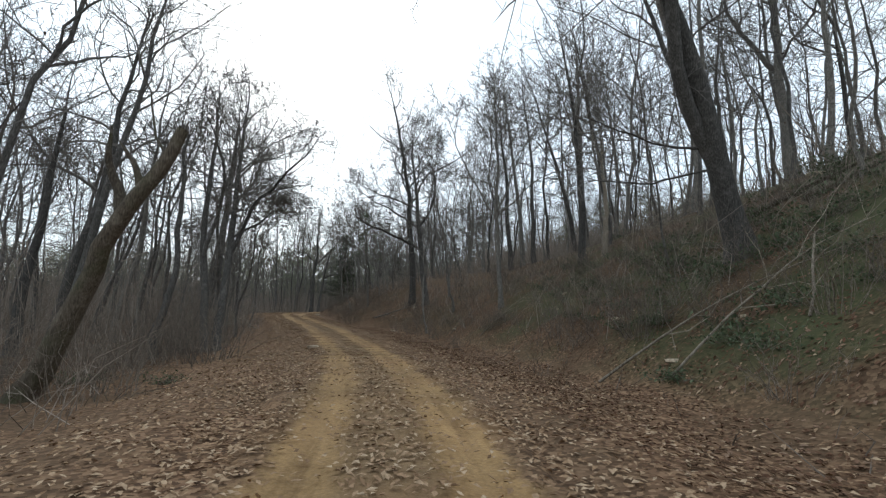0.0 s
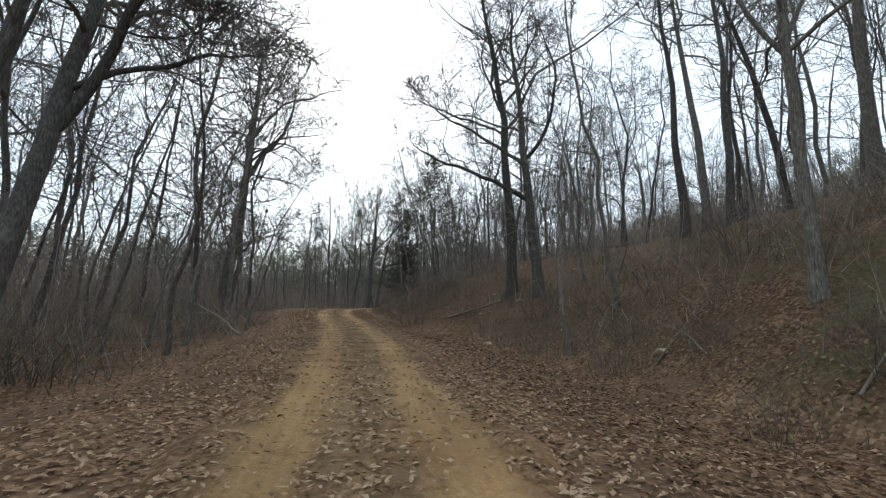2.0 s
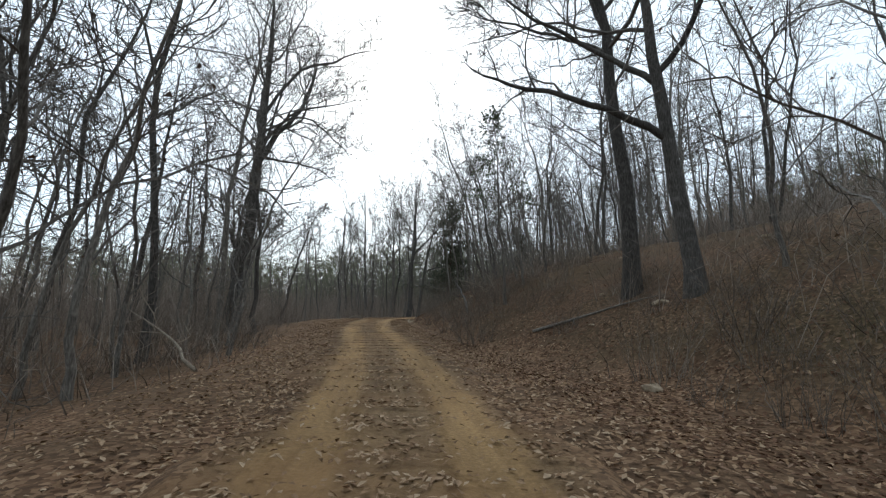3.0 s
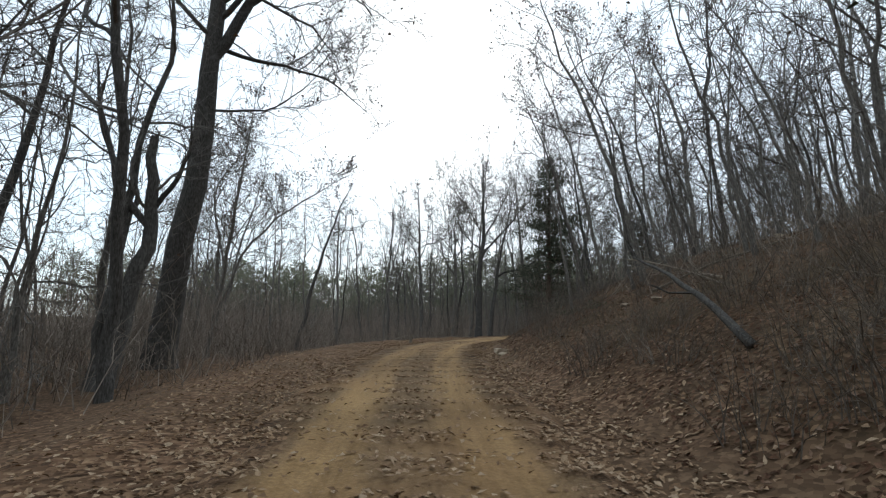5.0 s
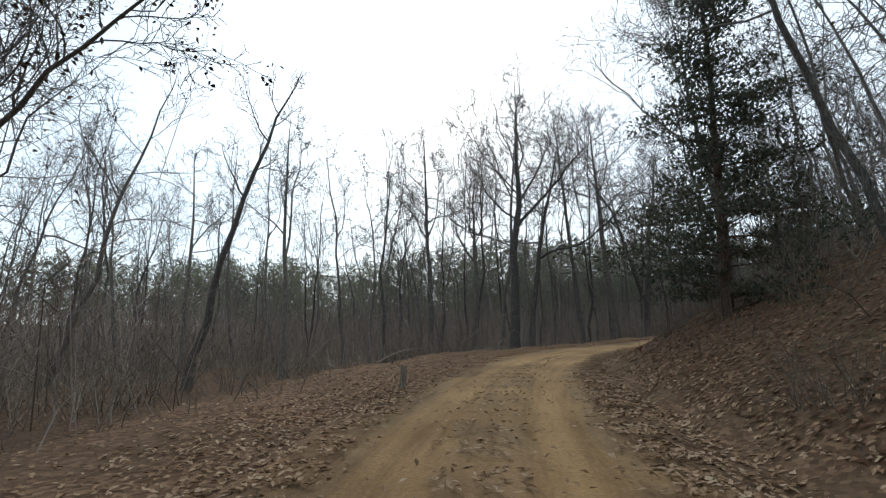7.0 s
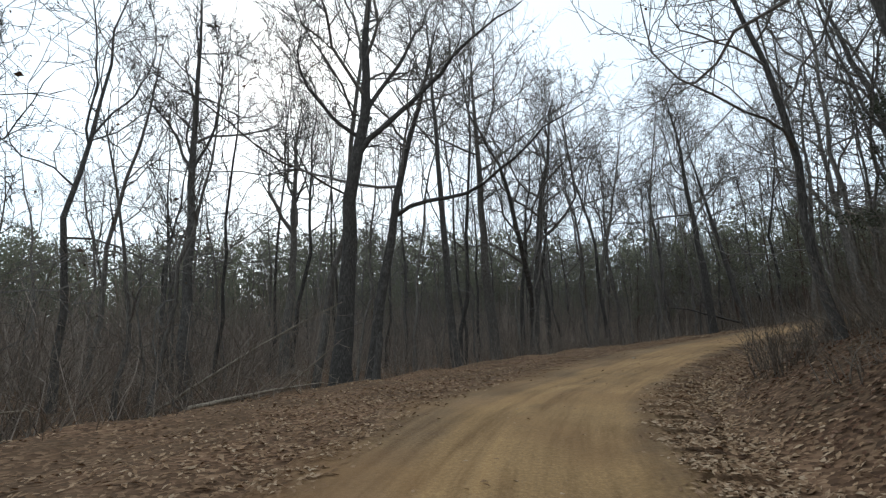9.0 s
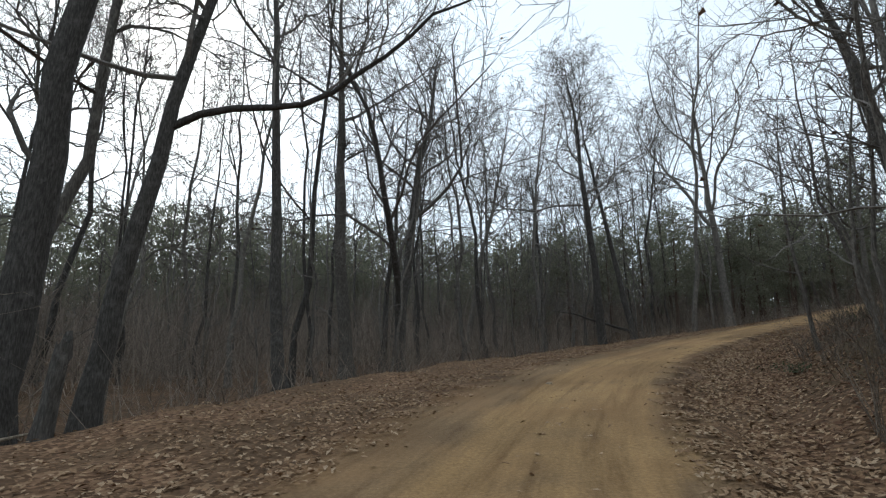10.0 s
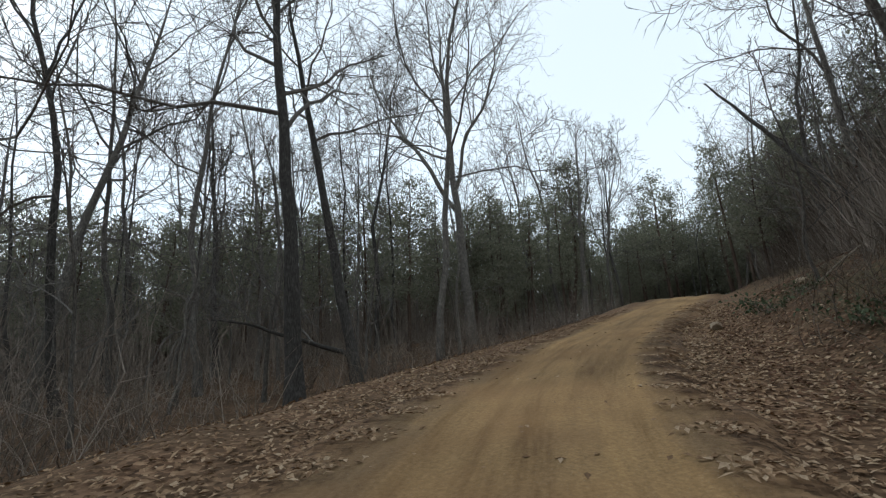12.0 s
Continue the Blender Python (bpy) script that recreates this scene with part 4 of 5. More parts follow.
pine_at = scatter(165, (-105, 60, 84, 175), lambda x, y, d, s: (-4 if x > -5 else 6) < y - pine_edge(x) < 24 and abs(d) > 7, 2.2, taken)
pine_at += scatter(40, (-4, 48, 108, 145), lambda x, y, d, s: d < -7 and y > pine_edge(x) - 5, 1.9, taken)
pine_at += scatter(16, (22, 46, 88, 108), lambda x, y, d, s: 4.5 < d < 16 and s > 116, 1.7, taken)
pine_at += scatter(40, (20, 62, 84, 108), lambda x, y, d, s: d > 6.5 and s > 116, 1.9, taken)
tall_at = scatter(44, (30, 78, 104, 136), lambda x, y, d, s: abs(d) > 5 and s > 118, 2.0, taken)
pine_at += scatter(14, (40, 85, 96, 140), lambda x, y, d, s: abs(d) > 5 and (d > 0 or x > 50) and s > 118, 2.0, taken)
right_of_road = [p for p in pine_at if p[2] > 0 and p[0] > 16]
spread_copies(pine_kinds, [p for p in pine_at if p not in right_of_road], 0.68, 0.98)
spread_copies(pine_kinds, right_of_road, 0.75, 1.05)
spread_copies(pine_kinds[:4], tall_at, 1.1, 1.45)


def far_pines():
    """The pine woods further back, too many to count."""
    at = scatter(440, (-130, 110, 60, 210), lambda x, y, d, s: (18 < y - pine_edge(x) < 46 or (x > 40 and y > 104 and 16 < d < 70)) and abs(d) > 16, 1.8, [])
    kinds = [pine_mesh(340 + i, 15, 0.2, 22, 1.2, 0.1, 2.7, 26, fleck=0.36) for i in range(3)]
    zs, vs, fs, base = land([p[0] for p in at], [p[1] for p in at]), [], [], 0
    for (x, y, _), z in zip(at, zs):
        v1, f1 = kinds[rng.integers(3)][1]
        a, k = rng.uniform(0, 6.28), rng.uniform(0.8, 1.1)
        turn = np.array([[math.cos(a), -math.sin(a), 0], [math.sin(a), math.cos(a), 0], [0, 0, 1]]) * k
        vs.append(v1 @ turn.T + (x, y, z))
        fs.append(f1 + base)
        base += len(v1)
    return tagged(new("distant_pines", mesh_of("distant_pines", np.concatenate(vs), np.concatenate(fs), PINE_NEEDLE)), "far dark green pine woods behind the bare trees", "woods", kind="stuff")


far_pines()

cedar = plant_pine("cedar_tree", pine_mesh(330, 9.8, 0.16, 95, 0.72, 0.08, 4.1, 105, True, fleck=0.10), CEDAR_LEAF, "feathery dull green cedar at the foot of the bank")
cedar.location = (-14.9, 70.4, float(land(-14.9, 70.4)[0]))
for cx, cy, size in ((-8.6, 84.6, 0.75),):
    copy_thing(cedar, pose(cx, cy, float(land(cx, cy)[0]), 0, 0, 70 * cx)).scale = (size, size, size)


# ---- thicket: leafless shrubs and brambles ----
def shrub_mesh(seed, stems, height, reach, side=4):
    r = np.random.default_rng(seed)
    out, sprays = [], []
    for _ in range(stems):
        a, q = r.uniform(0, 6.28), reach * 0.5 * math.sqrt(r.random())
        way = np.array([math.cos(a) * 0.5 * r.random(), math.sin(a) * 0.5 * r.random(), 1])
        line = limb_line(r, (q * math.cos(a), q * math.sin(a), -0.1), way / np.linalg.norm(way), height * r.uniform(0.5, 1.15), 5, 0.2, -0.06)
        r0 = r.uniform(0.007, 0.017)
        rr = np.r_[np.linspace(r0, 0.004, 4), 0]
        out.append((line, rr, 3))
        grow(r, line, rr, 0, (side,), sprays, [], 0.2, 0.5, 0.8, 0.005)
    return tubes(out), tubes(sprays)


def plant_shrub(made):
    root = tagged(new("shrub"), "tangled leafless brown shrub of thin stems", "shrub", "shrubs of the thicket")
    tagged(part("stem_mass", mesh_of("stem_mass", *made[0], BRUSH), root), kind="stuff")
    tagged(part("twig_mass", mesh_of("twig_mass", *made[1], BRUSH), root), kind="stuff")
    return root


shrub_kinds = [plant_shrub(shrub_mesh(400 + i, 34, (2.0, 2.8, 3.8, 1.5)[i % 4], 1.7)) for i in range(8)]
shrub_at = scatter(190, (-60, 30, -2, 125), lambda x, y, d, s: (-16 < d < -verge_left(s) - 0.7 or 4.8 < d < 15) and s > -3, 1.0, [])
shrub_at += scatter(18, (-16, -4, 5, 26), lambda x, y, d, s: -11 < d < -4.9, 0.9, [])
shrub_at += scatter(34, (2, 18, 6, 36), lambda x, y, d, s: 5.2 < d < 13, 0.9, [])
shrub_at += scatter(30, (-18, -2, 40, 78), lambda x, y, d, s: 3.4 < d < 8 and 42 < s < 76, 0.9, [])
shrub_at += scatter(16, (-20, -8, 74, 92), lambda x, y, d, s: 3.6 < d < 6.5 and 74 < s < 92, 0.8, [])
shrub_at += scatter(12, (-5, 10, 20, 38), lambda x, y, d, s: 4.4 < d < 9 and 22 < s < 36, 0.7, [])
shrub_at += scatter(12, (-18, -4, 42, 74), lambda x, y, d, s: 3.2 < d < 6 and 44 < s < 74, 0.7, [])
shrub_at += scatter(30, (4, 16, 8, 26), lambda x, y, d, s: 6.5 < d < 15, 0.8, [])
shrub_at += scatter(22, (-14, -3, 79, 94), lambda x, y, d, s: 4.2 < d < 10, 0.7, [])


def spread_shrubs(kinds, places):
    zs = land([p[0] for p in places], [p[1] for p in places])
    for (x, y, d), z in zip(places, zs):
        kind = kinds[rng.integers(len(kinds))]
        size = rng.uniform(0.7, 1.25) * (0.6 if d > 0 else 1.0)
        m = pose(x, y, z - 0.02, 0, 0, rng.uniform(0, 360)) @ Matrix.Scale(size, 4)
        if kind.name not in used:
            used[kind.name] = True
            kind.matrix_basis = m
        else:
            copy_thing(kind, pose(0, 0, 0)).matrix_basis = m


spread_shrubs(shrub_kinds, shrub_at)


# ---- brush too fine to count: thin stems filling the woods ----
def thicket(name, count, box, keep, low, high, thin, thick, label, clump, fine, lean=0.42, mat=FAR_TWIGS):
    x, y = rng.uniform(box[0], box[1], count), rng.uniform(box[2], box[3], count)
    d, s = nearest_road(x, y)
    patchy = np.sin(x * 0.35 + 2 * np.sin(y * 0.21)) + np.sin(y * 0.4 + 1.5 * np.sin(x * 0.17))
    ok = (y > 0.88 * np.abs(x) - 6) & keep(x, y, d, s) & (patchy + rng.normal(0, 0.8, count) > clump)
    x, y = x[ok], y[ok]
    n = len(x)
    p = np.stack([x, y, land(x, y) - 0.05], 1)
    h = rng.uniform(low, high, (n, 1)) * rng.uniform(0.5, 1, (n, 1))
    way = np.concatenate([rng.normal(0, lean, (n, 2)), np.ones((n, 1))], 1)
    way /= np.linalg.norm(way, axis=1)[:, None]
    bow = np.concatenate([rng.normal(0, 0.3, (n, 2)), -0.1 * np.ones((n, 1))], 1)
    r = rng.uniform(thin, thick, n)
    if fine:
        mid, end = p + 0.5 * h * way, p + h * (way + bow)
        stems = [(ln, q * np.array([1, 0.7, 0]), 3) for ln, q in zip(np.stack([p, mid, end], 1), r)]
        for lo, hi, long in ((p, mid, 0.45), (mid, end, 0.38), (mid, end, 0.26)):
            at = lo + (hi - lo) * rng.uniform(0.35, 0.95, (n, 1))
            tip = at + h * long * (0.55 * way + rng.normal(0, 0.42, (n, 3))) * rng.uniform(0.6, 1.2, (n, 1))
            stems += [(ln, np.array([q * 0.6, 0]), 3) for ln, q in zip(np.stack([at, tip], 1), r)]
    else:
        stems = [(ln, np.array([q, 0]), 3) for ln, q in zip(np.stack([p, p + h * way], 1), r)]
    v, f = tubes(stems)
    return tagged(new(name, mesh_of(name, v, f, mat)), label, "brush", kind="stuff")


thicket("thicket", 36000, (-62, 40, -4, 128), lambda x, y, d, s: ((d < -verge_left(s)) & (d > -32) | (d > 6.5) & (d < 30)) & (s > -4), 0.8, 3.4, 0.006, 0.014, "dense grey-brown thicket of thin leafless stems", -0.4, True)
thicket("distant_thicket", 80000, (-120, 100, -5, 190), lambda x, y, d, s: (np.abs(d) > 24) & (np.abs(d) < 75) & ((x > 0) | (y > 62) | (np.sin(37 * x + 11 * y) > 0.35)), 2.5, 10.0, 0.02, 0.05, "grey-brown tangle of distant leafless brush", -3, False)


thicket("bank_thicket", 18000, (-20, 35, -2, 112), lambda x, y, d, s: (d > np.where(s > 40, bank_start(s) + 0.8, 6)) & (d < 24) & (s > -2) & ((s < 36) | (s > 92) | (np.sin(1.7 * x) * np.sin(1.3 * y) > 0.5)),
        0.5, 2.2, 0.006, 0.013, "grey-brown brush of thin stems up the bank", -0.6, True, mat=STALKS)
thicket("bank_brush", 28000, (-40, 30, -2, 118), lambda x, y, d, s: ((d > np.where(s > 40, bank_start(s) + 0.1, 4.0)) & (d < 13) & ((s < 34) | (s > 98) | (np.sin(2.1 * x) * np.sin(1.9 * y) > 0.35)) | (d < 0.3 - verge_left(s)) & (d > -9)) & (s > -2),
        0.25, 1.1, 0.005, 0.011, "low tangle of dead stalks over the leaf litter", -0.3, True, 0.6, mat=STALKS)


thicket("crest_thicket", 34000, (-6, 62, 66, 108), lambda x, y, d, s: (d > 6.5) & (d < 30) & (s > 92), 1.5, 6.0, 0.010, 0.026, "grey-brown tangle of tall thin stems on the crest", -1.0, False)
thicket("hilltop_thicket", 11000, (14, 64, 84, 110), lambda x, y, d, s: (d > 6.5) & (d < 40) & (s > 112), 2.5, 9.5, 0.016, 0.042, "dark grey-brown tangle of saplings on the hilltop", -1.6, True, 0.2, mat=STALKS)
thicket("roadside_thicket", 16000, (0, 44, 84, 108), lambda x, y, d, s: (d > 6.2) & (d < 15) & (s > 106), 1.5, 5.2, 0.009, 0.022, "grey-brown brush of thin stems beside the upper road", -1.2, False, 0.3)
thicket("pine_understory", 60000, (-105, 75, 80, 175), lambda x, y, d, s: (np.abs(d) > 14) & (x < 24) & (y > np.where(x > -20, 138 - 0.5 * (x + 20), 138 + 0.42 * (x + 20)) + 4) & (np.abs(d) < 80), 2.0, 8.0, 0.03, 0.08, "grey-brown undergrowth beneath the pines", -3, False, 0.3)
thicket("woodland_brush", 12000, (-62, 2, 0, 86), lambda x, y, d, s: (d < -8) & (d > -42) & (s > 22) & (s < 72), 3.0, 9.0, 0.008, 0.02, "grey-brown stand of thin leafless saplings beside the road", -0.6, True, 0.16)
thicket("sapling_thicket", 9500, (-78, 30, 70, 150), lambda x, y, d, s: (d < -15) & (d > -52) & (s > 62), 3.0, 10.5, 0.012, 0.03, "grey-brown stand of thin leafless saplings below the road", -0.6, True, 0.22)
thicket("low_thicket", 9000, (-78, 30, 60, 150), lambda x, y, d, s: (d < -verge_left(s) - 5) & (d > -40) & (s > 55), 0.8, 3.0, 0.008, 0.018, "grey-brown brush of thin stems below the road", -0.8, True, 0.6)


def distant_woods():
    """Bare trees too far off to count, in one mesh."""
    at = scatter(95, (-150, 130, -30, 215), lambda x, y, d, s: 48 < abs(d) < 100 and y > -0.8 * abs(x) - 10, 2.2, [])
    kinds = [tree_mesh(700 + i, 15, 0.16, (0, 0), rng.normal(0, 0.05, 2), 0.3, 8, 0.28, (4, 3), (), 0.018, sides=4, wobble=0.05) for i in range(4)]
    kinds = [(np.concatenate([k[0][0], k[1][0]]), np.concatenate([k[0][1], k[1][1] + len(k[0][0])])) for k in kinds]
    zs, vs, fs, base = land([p[0] for p in at], [p[1] for p in at]), [], [], 0
    for (x, y, _), z in zip(at, zs):
        v, f = kinds[rng.integers(4)]
        a, k = rng.uniform(0, 6.28), rng.uniform(0.75, 1.25)
        turn = np.array([[math.cos(a), -math.sin(a), 0], [math.sin(a), math.cos(a), 0], [0, 0, 1]]) * k
        vs.append(v @ turn.T + (x, y, z))
        fs.append(f + base)
        base += len(v)
    return tagged(new("distant_woods", mesh_of("distant_woods", np.concatenate(vs), np.concatenate(fs), TWIG)), "far grey-brown woods of bare trees", "woods", kind="stuff")


distant_woods()


# ---- fallen leaves along the road ----
def scatter_leaves(name, count, start, reach, label, bank=False):
    i = rng.integers(0, len(LINE), count)
    ok = (ALONG[i] > 2) & (ALONG[i] < 124)
    i = i[ok]
    n = len(i)
    d = rng.normal(0, 1, n)
    side = np.sign(rng.normal(0, 1, n))
    w = np.where(side < 0, half_left(ALONG[i]), half_width(ALONG[i]))
    spread = np.where(side < 0, 0.55 * (verge_left(ALONG[i]) - w), np.minimum(reach, 0.5 * (bank_start(ALONG[i]) - w) + 0.3))
    verge = start + w * 0.95 + np.abs(d) * reach if bank else side * (w * 0.86 + np.abs(d) * spread)
    strip = rng.normal(0, 0.33, n)
    loose = rng.uniform(-1, 1, n) * w * 1.1
    kind = rng.random(n)
    early = np.interp(ALONG[i], [50, 80], [0.15, 0.005]) * (0 if bank else 1)
    off = np.where(kind < early, strip, np.where(kind < early * 1.35, loose, verge))
    slip = rng.uniform(-0.45, 0.45, n)
    x, y = LINE[i, 0] + RIGHT[i, 0] * off + AHEAD[i, 0] * slip + rng.normal(0, 0.15, n), LINE[i, 1] + RIGHT[i, 1] * off + AHEAD[i, 1] * slip + rng.normal(0, 0.15, n)
    dd, ss = nearest_road(x, y)
    share = np.abs(dd) / np.where(dd < 0, half_left(ss), half_width(ss))
    on_road = np.interp(ss, ALONG, LINE[:, 2]) + 0.03 - 0.30 * np.clip((share - 1.12) / 0.33, 0, 1) ** 1.3 - 9 * (share > 1.45)
    on_land = land(x, y) - 0.075 * np.clip((np.where(dd < 0, 3.2, 2.4) - np.abs(dd)) / 0.8, 0, 1)
    z = np.maximum(on_road, on_land) + 0.012
    p = np.stack([x, y, z], 1)
    a = rng.uniform(0, 6.28, n)
    ln, wd = rng.uniform(0.026, 0.056, n), rng.uniform(0.014, 0.031, n)
    tilt, curl = rng.normal(0, 0.22, n), rng.uniform(0.1, 0.6, n)
    here = land(x, y, False)
    fall_x, fall_y = (land(x + 0.3, y, False) - here) / 0.3, (land(x, y + 0.3, False) - here) / 0.3
    f = np.stack([np.cos(a), np.sin(a), tilt + fall_x * np.cos(a) + fall_y * np.sin(a)], 1) * ln[:, None]
    g = np.stack([-np.sin(a), np.cos(a), rng.normal(0, 0.22, n) - fall_x * np.sin(a) + fall_y * np.cos(a)], 1) * wd[:, None]
    up = np.stack([0 * a, 0 * a, curl * wd], 1)
    v = np.stack([p - f, p + g + up, p + f, p - g + up], 1)
    v[:, :, 2] += 0.012
    tri = np.arange(4 * n).reshape(n, 4)
    faces = np.concatenate([tri[:, [0, 1, 2]], tri[:, [0, 2, 3]]])
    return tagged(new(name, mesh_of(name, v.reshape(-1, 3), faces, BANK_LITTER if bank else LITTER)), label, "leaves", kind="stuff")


scatter_leaves("fallen_leaves", 185000, 0.0, 1.9, "brown curled fallen leaves over the verges")
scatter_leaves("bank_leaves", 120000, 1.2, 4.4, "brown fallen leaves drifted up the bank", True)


# ---- stones, logs and fallen branches ----
def stone(x, y, size, seed, label="weathered pale sandstone rock among the leaves", flat=0.55, sink=0.3):
    """An angular field stone, half sunk in the litter."""
    r = np.random.default_rng(seed)
    bm = bmesh.new()
    bmesh.ops.create_icosphere(bm, subdivisions=3, radius=0.5)
    cuts = [(r.normal(0, 1, 3), r.uniform(0.24, 0.40)) for _ in range(13)] + [(np.array([0.1, 0.05, 1.0]), 0.27)]
    for v in bm.verts:
        p = np.array(v.co)
        for nrm, far in cuts:
            nrm = nrm / np.linalg.norm(nrm)
            over = p @ nrm - far
            if over > 0:
                p = p - nrm * over
        p += 0.016 * np.array(noise.noise_vector(Vector(p * 5 + seed)))
        v.co = Vector(p * np.array([1.0, 0.75, flat]) * size)
    me = bpy.data.meshes.new("rock")
    bm.to_mesh(me)
    bm.free()
    me.materials.append(ROCK)
    ob = tagged(new("rock", me), label, "rock")
    foot = land([x, x - 0.4 * size, x + 0.4 * size, x, x], [y, y, y, y - 0.4 * size, y + 0.4 * size])
    ob.matrix_basis = pose(x, y, 0.4 * float(foot[0]) + 0.6 * float(foot.min()) + size * flat * (0.5 - sink), r.normal(0, 6), r.normal(0, 6), r.uniform(0, 360))
    return ob


stone(-5.2, 19.5, 0.55, 1, "flat pale rock at the road edge", 0.35, 0.1)
stone(-3.7, 34.7, 0.5, 2)
stone(-2.5, 39.6, 0.75, 3, "pale rock slab at the foot of a tree", 0.4)
stone(0.5, 28.6, 0.6, 4)
stone(-15.15, 59.1, 1.05, 5, "flat pale rock at the road edge", 0.36, 0.22)
stone(-14.85, 58.1, 0.7, 17, "pale rock beside a larger one at the road edge", 0.36, 0.24)
stone(-10.0, 54.5, 0.55, 6, "flat pale stone on the leafy bank", 0.3)
stone(-10.8, 55.9, 0.4, 7)
stone(-9.1, 53.8, 0.5, 8)
stone(4.9, 11.0, 0.6, 9, "flat pale stone at the foot of the bank", 0.3)
stone(5.3, 15.6, 0.5, 10)
stone(9.4, 15.2, 0.6, 11, "mossy stone beside a leaning tree")
stone(14.5, 18.8, 0.9, 12, "large mossy stone high on the bank")
stone(12.6, 17.0, 0.6, 13)
stone(3.55, 99.4, 0.45, 14, "pale square stone beside the upper road", 0.7, 0.2)
stone(8.4, 98.2, 0.5, 15, "pale stone high on the bank")
stone(-14.1, 92.6, 0.25, 16, "small stone in the road edge", 0.5)
for i in range(26):
    a = rng.uniform(4, 95)
    j = int(np.argmin(np.abs(ALONG - a)))
    out = rng.uniform(5.5, 14)
    stone(LINE[j, 0] + RIGHT[j, 0] * out, LINE[j, 1] + RIGHT[j, 1] * out, rng.uniform(0.15, 0.45), 40 + i, "small stone half buried in the bank")


def fallen(name, x, y, az, length, radius, label, seed, rise=0.0, arch=0.15, mat=DEADWOOD, side=(5, 3)):
    """A branch or log that lies on the land from x, y toward az (degrees), its far end lifted by rise."""
    r = np.random.default_rng(seed)
    k = 9
    u = np.linspace(0, 1, k)
    wob = np.cumsum(r.normal(0, 0.05, k)) * length / k * 2
    c, sn = math.cos(radians(az)), math.sin(radians(az))
    px, py = x + c * u * length - sn * wob, y + sn * u * length + c * wob
    z0 = land(px, py)
    rest = np.maximum(z0, np.linspace(z0[0], z0[-1] + rise, k)) + radius * 0.6 + arch * np.sin(u * 3.14)
    line = np.stack([px - x, py - y, rest - z0[0]], 1)
    rr = radius * (1 - 0.8 * u)
    line, rr = np.vstack([line[0] - (0.02 * c, 0.02 * sn, 0), line]), np.r_[0.2 * radius, rr]
    root = tagged(new(name), label, "log" if name == "fallen_log" else "branch")
    root.location = (x, y, float(z0[0]))
    part("stem", mesh_of("stem", *tubes([(line, rr, 8)]), mat, True), root)
    out = []
    grow(r, line, rr, 0, side, out, [], 0.3, 0.4, 0.7, 0.006)
    if out:
        tagged(part("twig_spray", mesh_of("twig_spray", *tubes(out), mat), root), kind="stuff")
    return root


fallen("fallen_branch", 3.6, 12.0, -22, 5.5, 0.035, "long pale dead branch arching over the brush", 1, 0.0, 0.35)
fallen("fallen_branch", 4.6, 10.4, 0, 5.0, 0.03, "long pale dead branch arching over the brush", 2, 0.1, 0.5)
fallen("fallen_branch", 6.6, 9.0, 50, 3.0, 0.03, "bent pale dead branch on the bank", 3, 0.3, 0.6)
fallen("fallen_log", 10.2, 17.6, -20, 6.5, 0.12, "dark mossy log lying across the bank", 4, 0.2, 0.05, BARK_MOSS, (2, 2))
fallen("fallen_log", 11.2, 15.2, -5, 5.5, 0.15, "dark mossy log lying across the bank", 5, 0.2, 0.05, BARK_MOSS, (2, 2))
fallen("fallen_branch", -13.2, 35.0, 150, 4.5, 0.05, "pale dead sapling leaning into the thicket", 6, 1.6, 0.1)
fallen("fallen_log", -6.0, 41.5, -18, 4.0, 0.06, "thin log lying beside the road", 7, 0.0, 0.03, BARK_GREY, (2,))
fallen("fallen_branch", 0.2, 28.2, 40, 3.0, 0.022, "thin dead branch in the brush below the bank", 8, 0.15, 0.2, BRUSH)
fallen("fallen_branch", 1.0, 27.4, 100, 2.4, 0.02, "thin dead branch in the brush below the bank", 9, 0.2, 0.25, BRUSH)
fallen("fallen_branch", 1.6, 24.0, 30, 3.0, 0.026, "dead grey branch lying on the bank", 10, 0.25, 0.2)
fallen("fallen_branch", -10.0, 56.6, -15, 4.2, 0.05, "pale dead pole lying on the bank", 11, 0.2, 0.05)
fallen("fallen_branch", -8.8, 53.3, 165, 2.2, 0.03, "pale dead branch arching out of the bank", 12, 1.6, 0.1)
fallen("fallen_branch", -8.6, 53.9, 100, 3.6, 0.03, "pale dead pole lying along the bank", 21, 0.1, 0.03)
fallen("fallen_branch", -9.4, 48.6, 112, 3.6, 0.075, "dark dead stem leaning down the bank", 22, 1.6, 0.12, BARK_DARK, (2, 2))
fallen("fallen_branch", -28.6, 77.0, 75, 4.6, 0.06, "pale dead branch propped beside the road", 13, 0.5, 0.3)
fallen("fallen_branch", -29.5, 76.2, 150, 4.0, 0.05, "pale dead branch propped beside the road", 14, 0.3, 0.2)
fallen("fallen_branch", -26.3, 84.0, 65, 4.2, 0.06, "pale dead branch lying at the road edge", 15, 0.1, 0.05)
fallen("fallen_branch", -29.0, 86.5, 50, 6.5, 0.06, "long dead branch leaning up into the trees", 16, 3.2, 0.1)
fallen("fallen_log", -26.2, 91.3, -10, 2.9, 0.07, "pale dead log lying at the edge of the verge", 17, 0.1, 0.03, DEADWOOD, (2,))
fallen("fallen_branch", -27.6, 92.2, -40, 4.2, 0.045, "pale dead branch propped at the edge of the verge", 20, 1.5, 0.1)
fallen("fallen_branch", 5.6, 97.4, -40, 3.0, 0.035, "pale dead branch on the bank", 18, 0.3, 0.2)
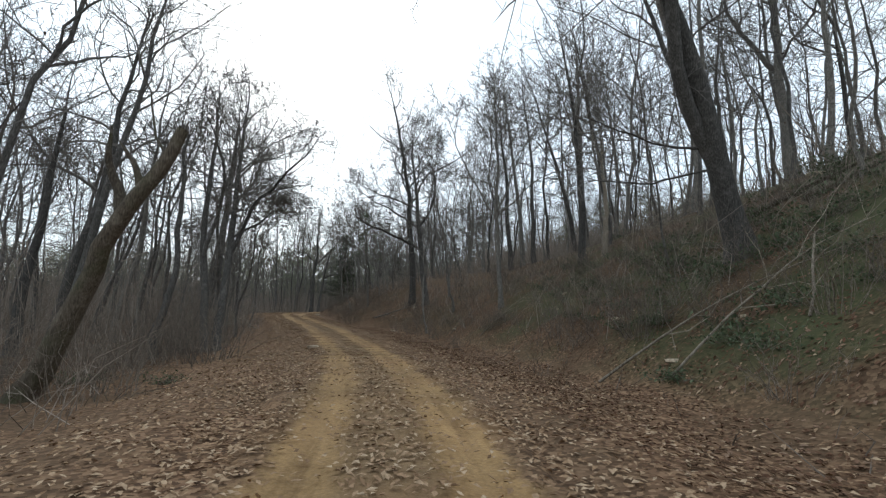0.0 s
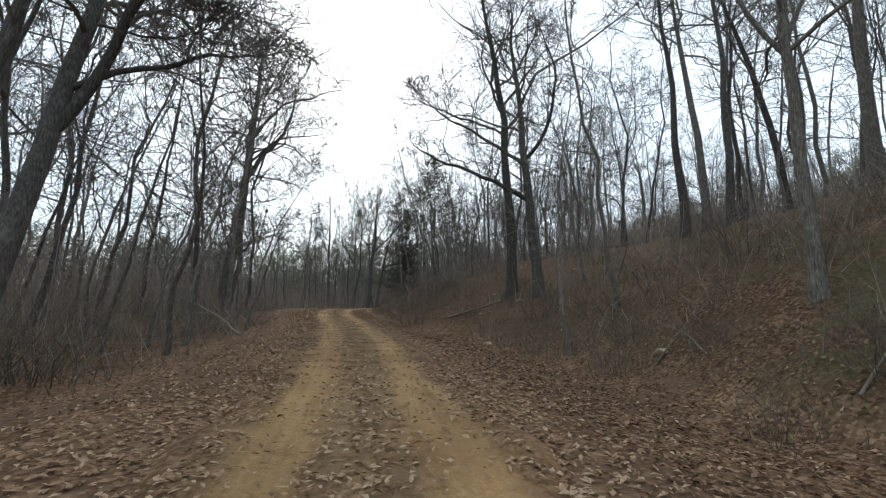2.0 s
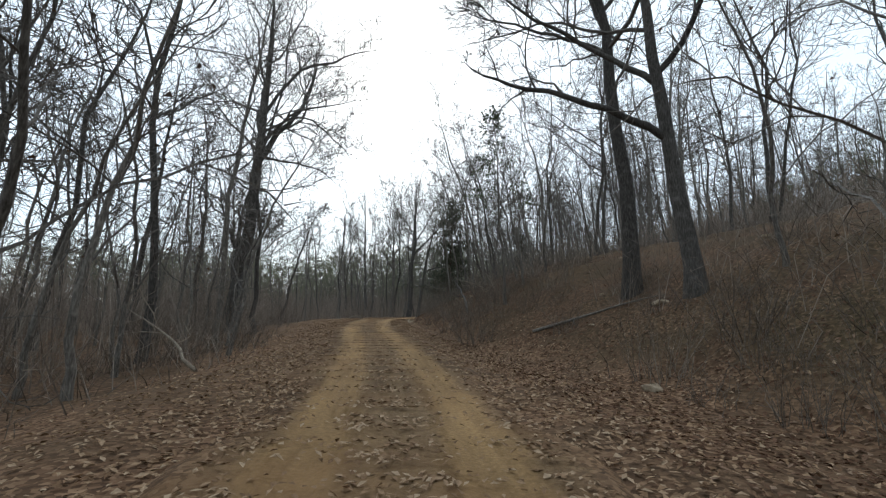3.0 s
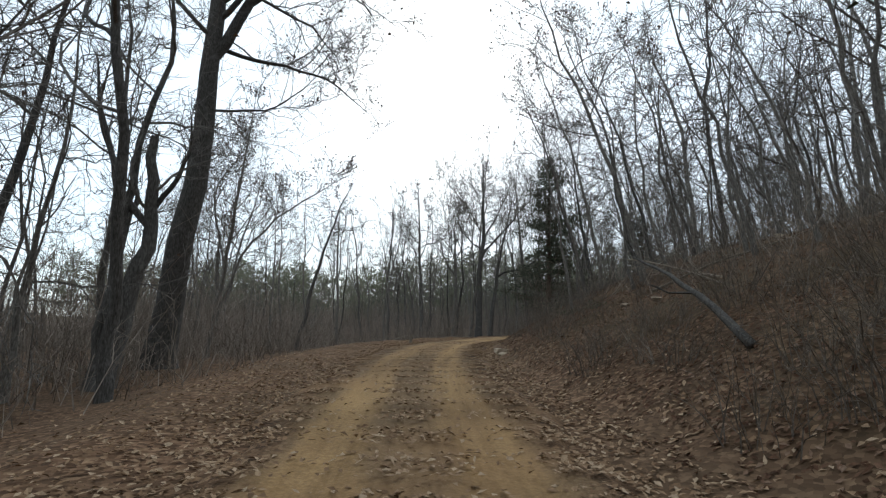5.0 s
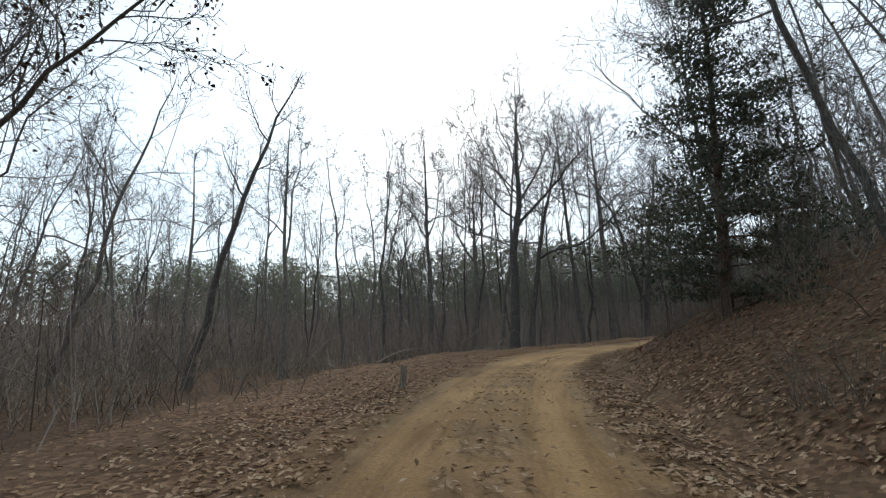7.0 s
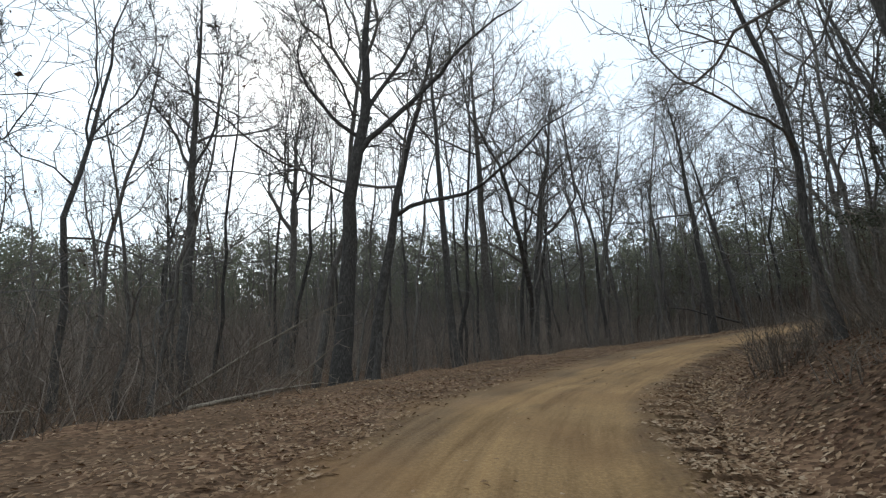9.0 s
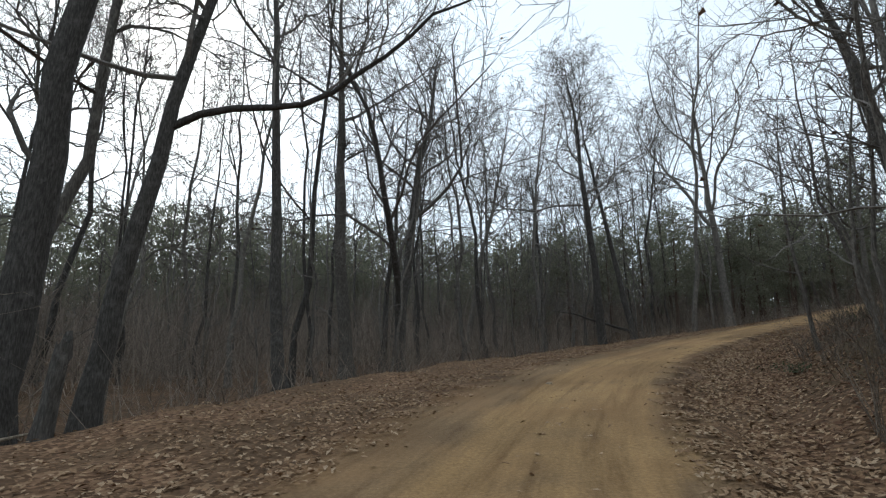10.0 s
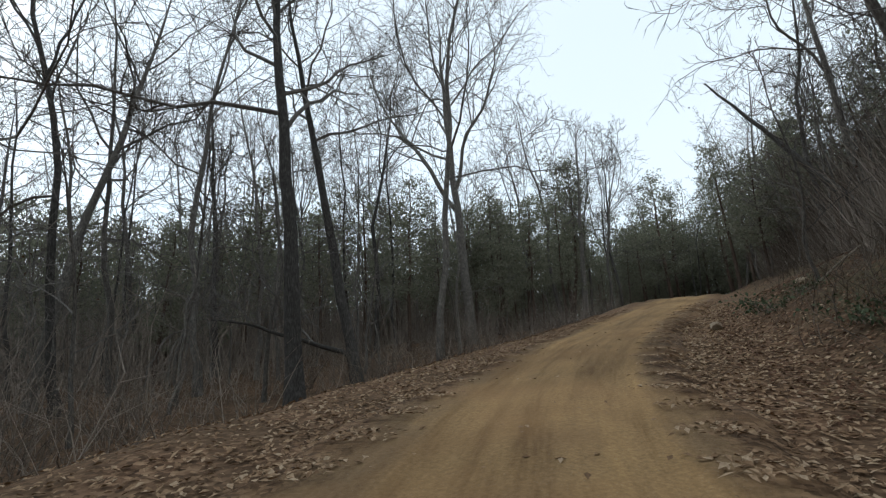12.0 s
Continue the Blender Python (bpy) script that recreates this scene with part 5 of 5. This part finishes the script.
fallen("fallen_branch", 1.0, 94.6, -30, 3.4, 0.035, "pale dead branch on the bank", 19, 0.3, 0.15)


def snapped_stump(x, y, height, radius, seed, label, mat=DEADWOOD):
    """A short broken stem with a jagged top."""
    r = np.random.default_rng(seed)
    n, v = 9, []
    for j, f in enumerate((-0.1, 0.3, 0.75, 1.0)):
        for i in range(n):
            a, jag = i * 2 * math.pi / n, (r.uniform(-0.25, 0.1) if j == 3 else 0)
            q = radius * (1.3 - 0.35 * min(1, f * 3)) * (1 + r.normal(0, 0.08))
            v.append((q * math.cos(a) + 0.08 * f * height, q * math.sin(a), (f + jag) * height))
    v.append((0.08 * height, 0, height * 0.7))
    f = [(j * n + i, j * n + (i + 1) % n, (j + 1) * n + (i + 1) % n) for j in range(3) for i in range(n)]
    f += [(j * n + i, (j + 1) * n + (i + 1) % n, (j + 1) * n + i) for j in range(3) for i in range(n)]
    f += [(3 * n + i, 3 * n + (i + 1) % n, 4 * n) for i in range(n)]
    ob = tagged(new("stump", mesh_of("stump", v, f, mat)), label, "stump")
    ob.location = (x, y, float(land(x, y)[0]))
    return ob


snapped_stump(-32.5, 84.8, 0.9, 0.09, 1, "short pale broken stump beside the road")
snapped_stump(-23.45, 90.6, 1.6, 0.13, 2, "splintered dark stump at the edge of the verge", BARK_DARK)
snapped_stump(-21.8, 66.2, 0.5, 0.07, 3, "short pale broken stump beside the road")


# ---- low evergreen plants on the bank ----
def fern_clump(x, y, size, seed):
    """Sprigs of leathery leaves on short arching stems."""
    r = np.random.default_rng(seed)
    root = tagged(new("evergreen_clump"), "low clump of dull green evergreen leaves", "plant", "green clumps on the bank")
    root.matrix_basis = pose(x, y, float(land(x, y)[0]) - 0.03)
    stems, spots = [], []
    for _ in range(26):
        a = r.uniform(0, 6.28)
        line = limb_line(r, (0.2 * size * r.normal(), 0.15 * size * r.normal(), 0), (math.cos(a), math.sin(a), 0.9), 0.55 * size * r.uniform(0.6, 1.2), 5, 0.15, -0.15)
        line[:, 2] = np.maximum(line[:, 2], 0.02)
        stems.append((line, np.array([0.006, 0.005, 0.004, 0.003, 0]), 3))
        spots += [line[j] + r.normal(0, 0.05 * size, 3) for j in (1, 1, 2, 2, 2, 3, 3, 3, 4, 4, 4)]
    spots = np.array(spots)
    spots[:, 2] = np.maximum(spots[:, 2], 0.04)
    tagged(part("stalk", mesh_of("stalk", *tubes(stems), BRUSH), root), kind="stuff")
    tagged(part("foliage", mesh_of("foliage", *leaf_quads(r, spots, 0.062 * size, 0.4), GREEN_LEAF), root, "dull green leathery leaves"), kind="stuff")
    return root


for i, (x, y, size) in enumerate(((15.4, 19.0, 1.9), (14.0, 17.6, 1.3), (9.6, 13.0, 1.6), (8.2, 12.6, 1.1), (7.9, 16.6, 1.5), (6.6, 15.2, 1.1), (11.5, 15.0, 1.4), (12.8, 19.6, 1.2),
                                  (5.4, 13.2, 1.0), (9.4, 19.4, 1.2), (5.2, 25.6, 1.3), (6.6, 24.2, 1.1), (4.3, 98.3, 1.6), (5.0, 97.6, 1.0), (-0.5, 95.8, 1.3), (0.7, 95.2, 0.9),
                                  (-9.0, 90.6, 0.8), (-12.6, 59.6, 0.9), (-11.6, 57.4, 0.7), (-9.0, 12.4, 0.9), (-6.4, 11.6, 0.8), (16.5, 20.6, 2.0), (8.6, 12.4, 1.5), (9.8, 15.9, 1.6), (7.8, 16.0, 1.3), (10.6, 12.0, 1.5), (12.2, 13.6, 1.7), (11.0, 17.2, 1.4), (13.4, 16.0, 1.5),
                                  (4.8, 18.7, 1.0), (4.6, 10.2, 1.1), (6.0, 10.6, 1.3), (7.2, 13.8, 1.4), (10.5, 30.5, 1.4), (6.2, 20.4, 1.2))):
    fern_clump(x, y, size, 500 + i)
clumps = [o for o in scene.objects if o.name.startswith("evergreen_clump")]
for x, y, d in scatter(46, (5, 18, 8, 27), lambda x, y, d, s: 6.5 < d < 12.5, 0.9, []):
    size = rng.uniform(0.6, 1.0)
    copy_thing(clumps[rng.integers(len(clumps))], pose(0, 0, 0)).matrix_basis = pose(x, y, float(land(x, y)[0]) - 0.03, 0, 0, rng.uniform(0, 360)) @ Matrix.Scale(size, 4)
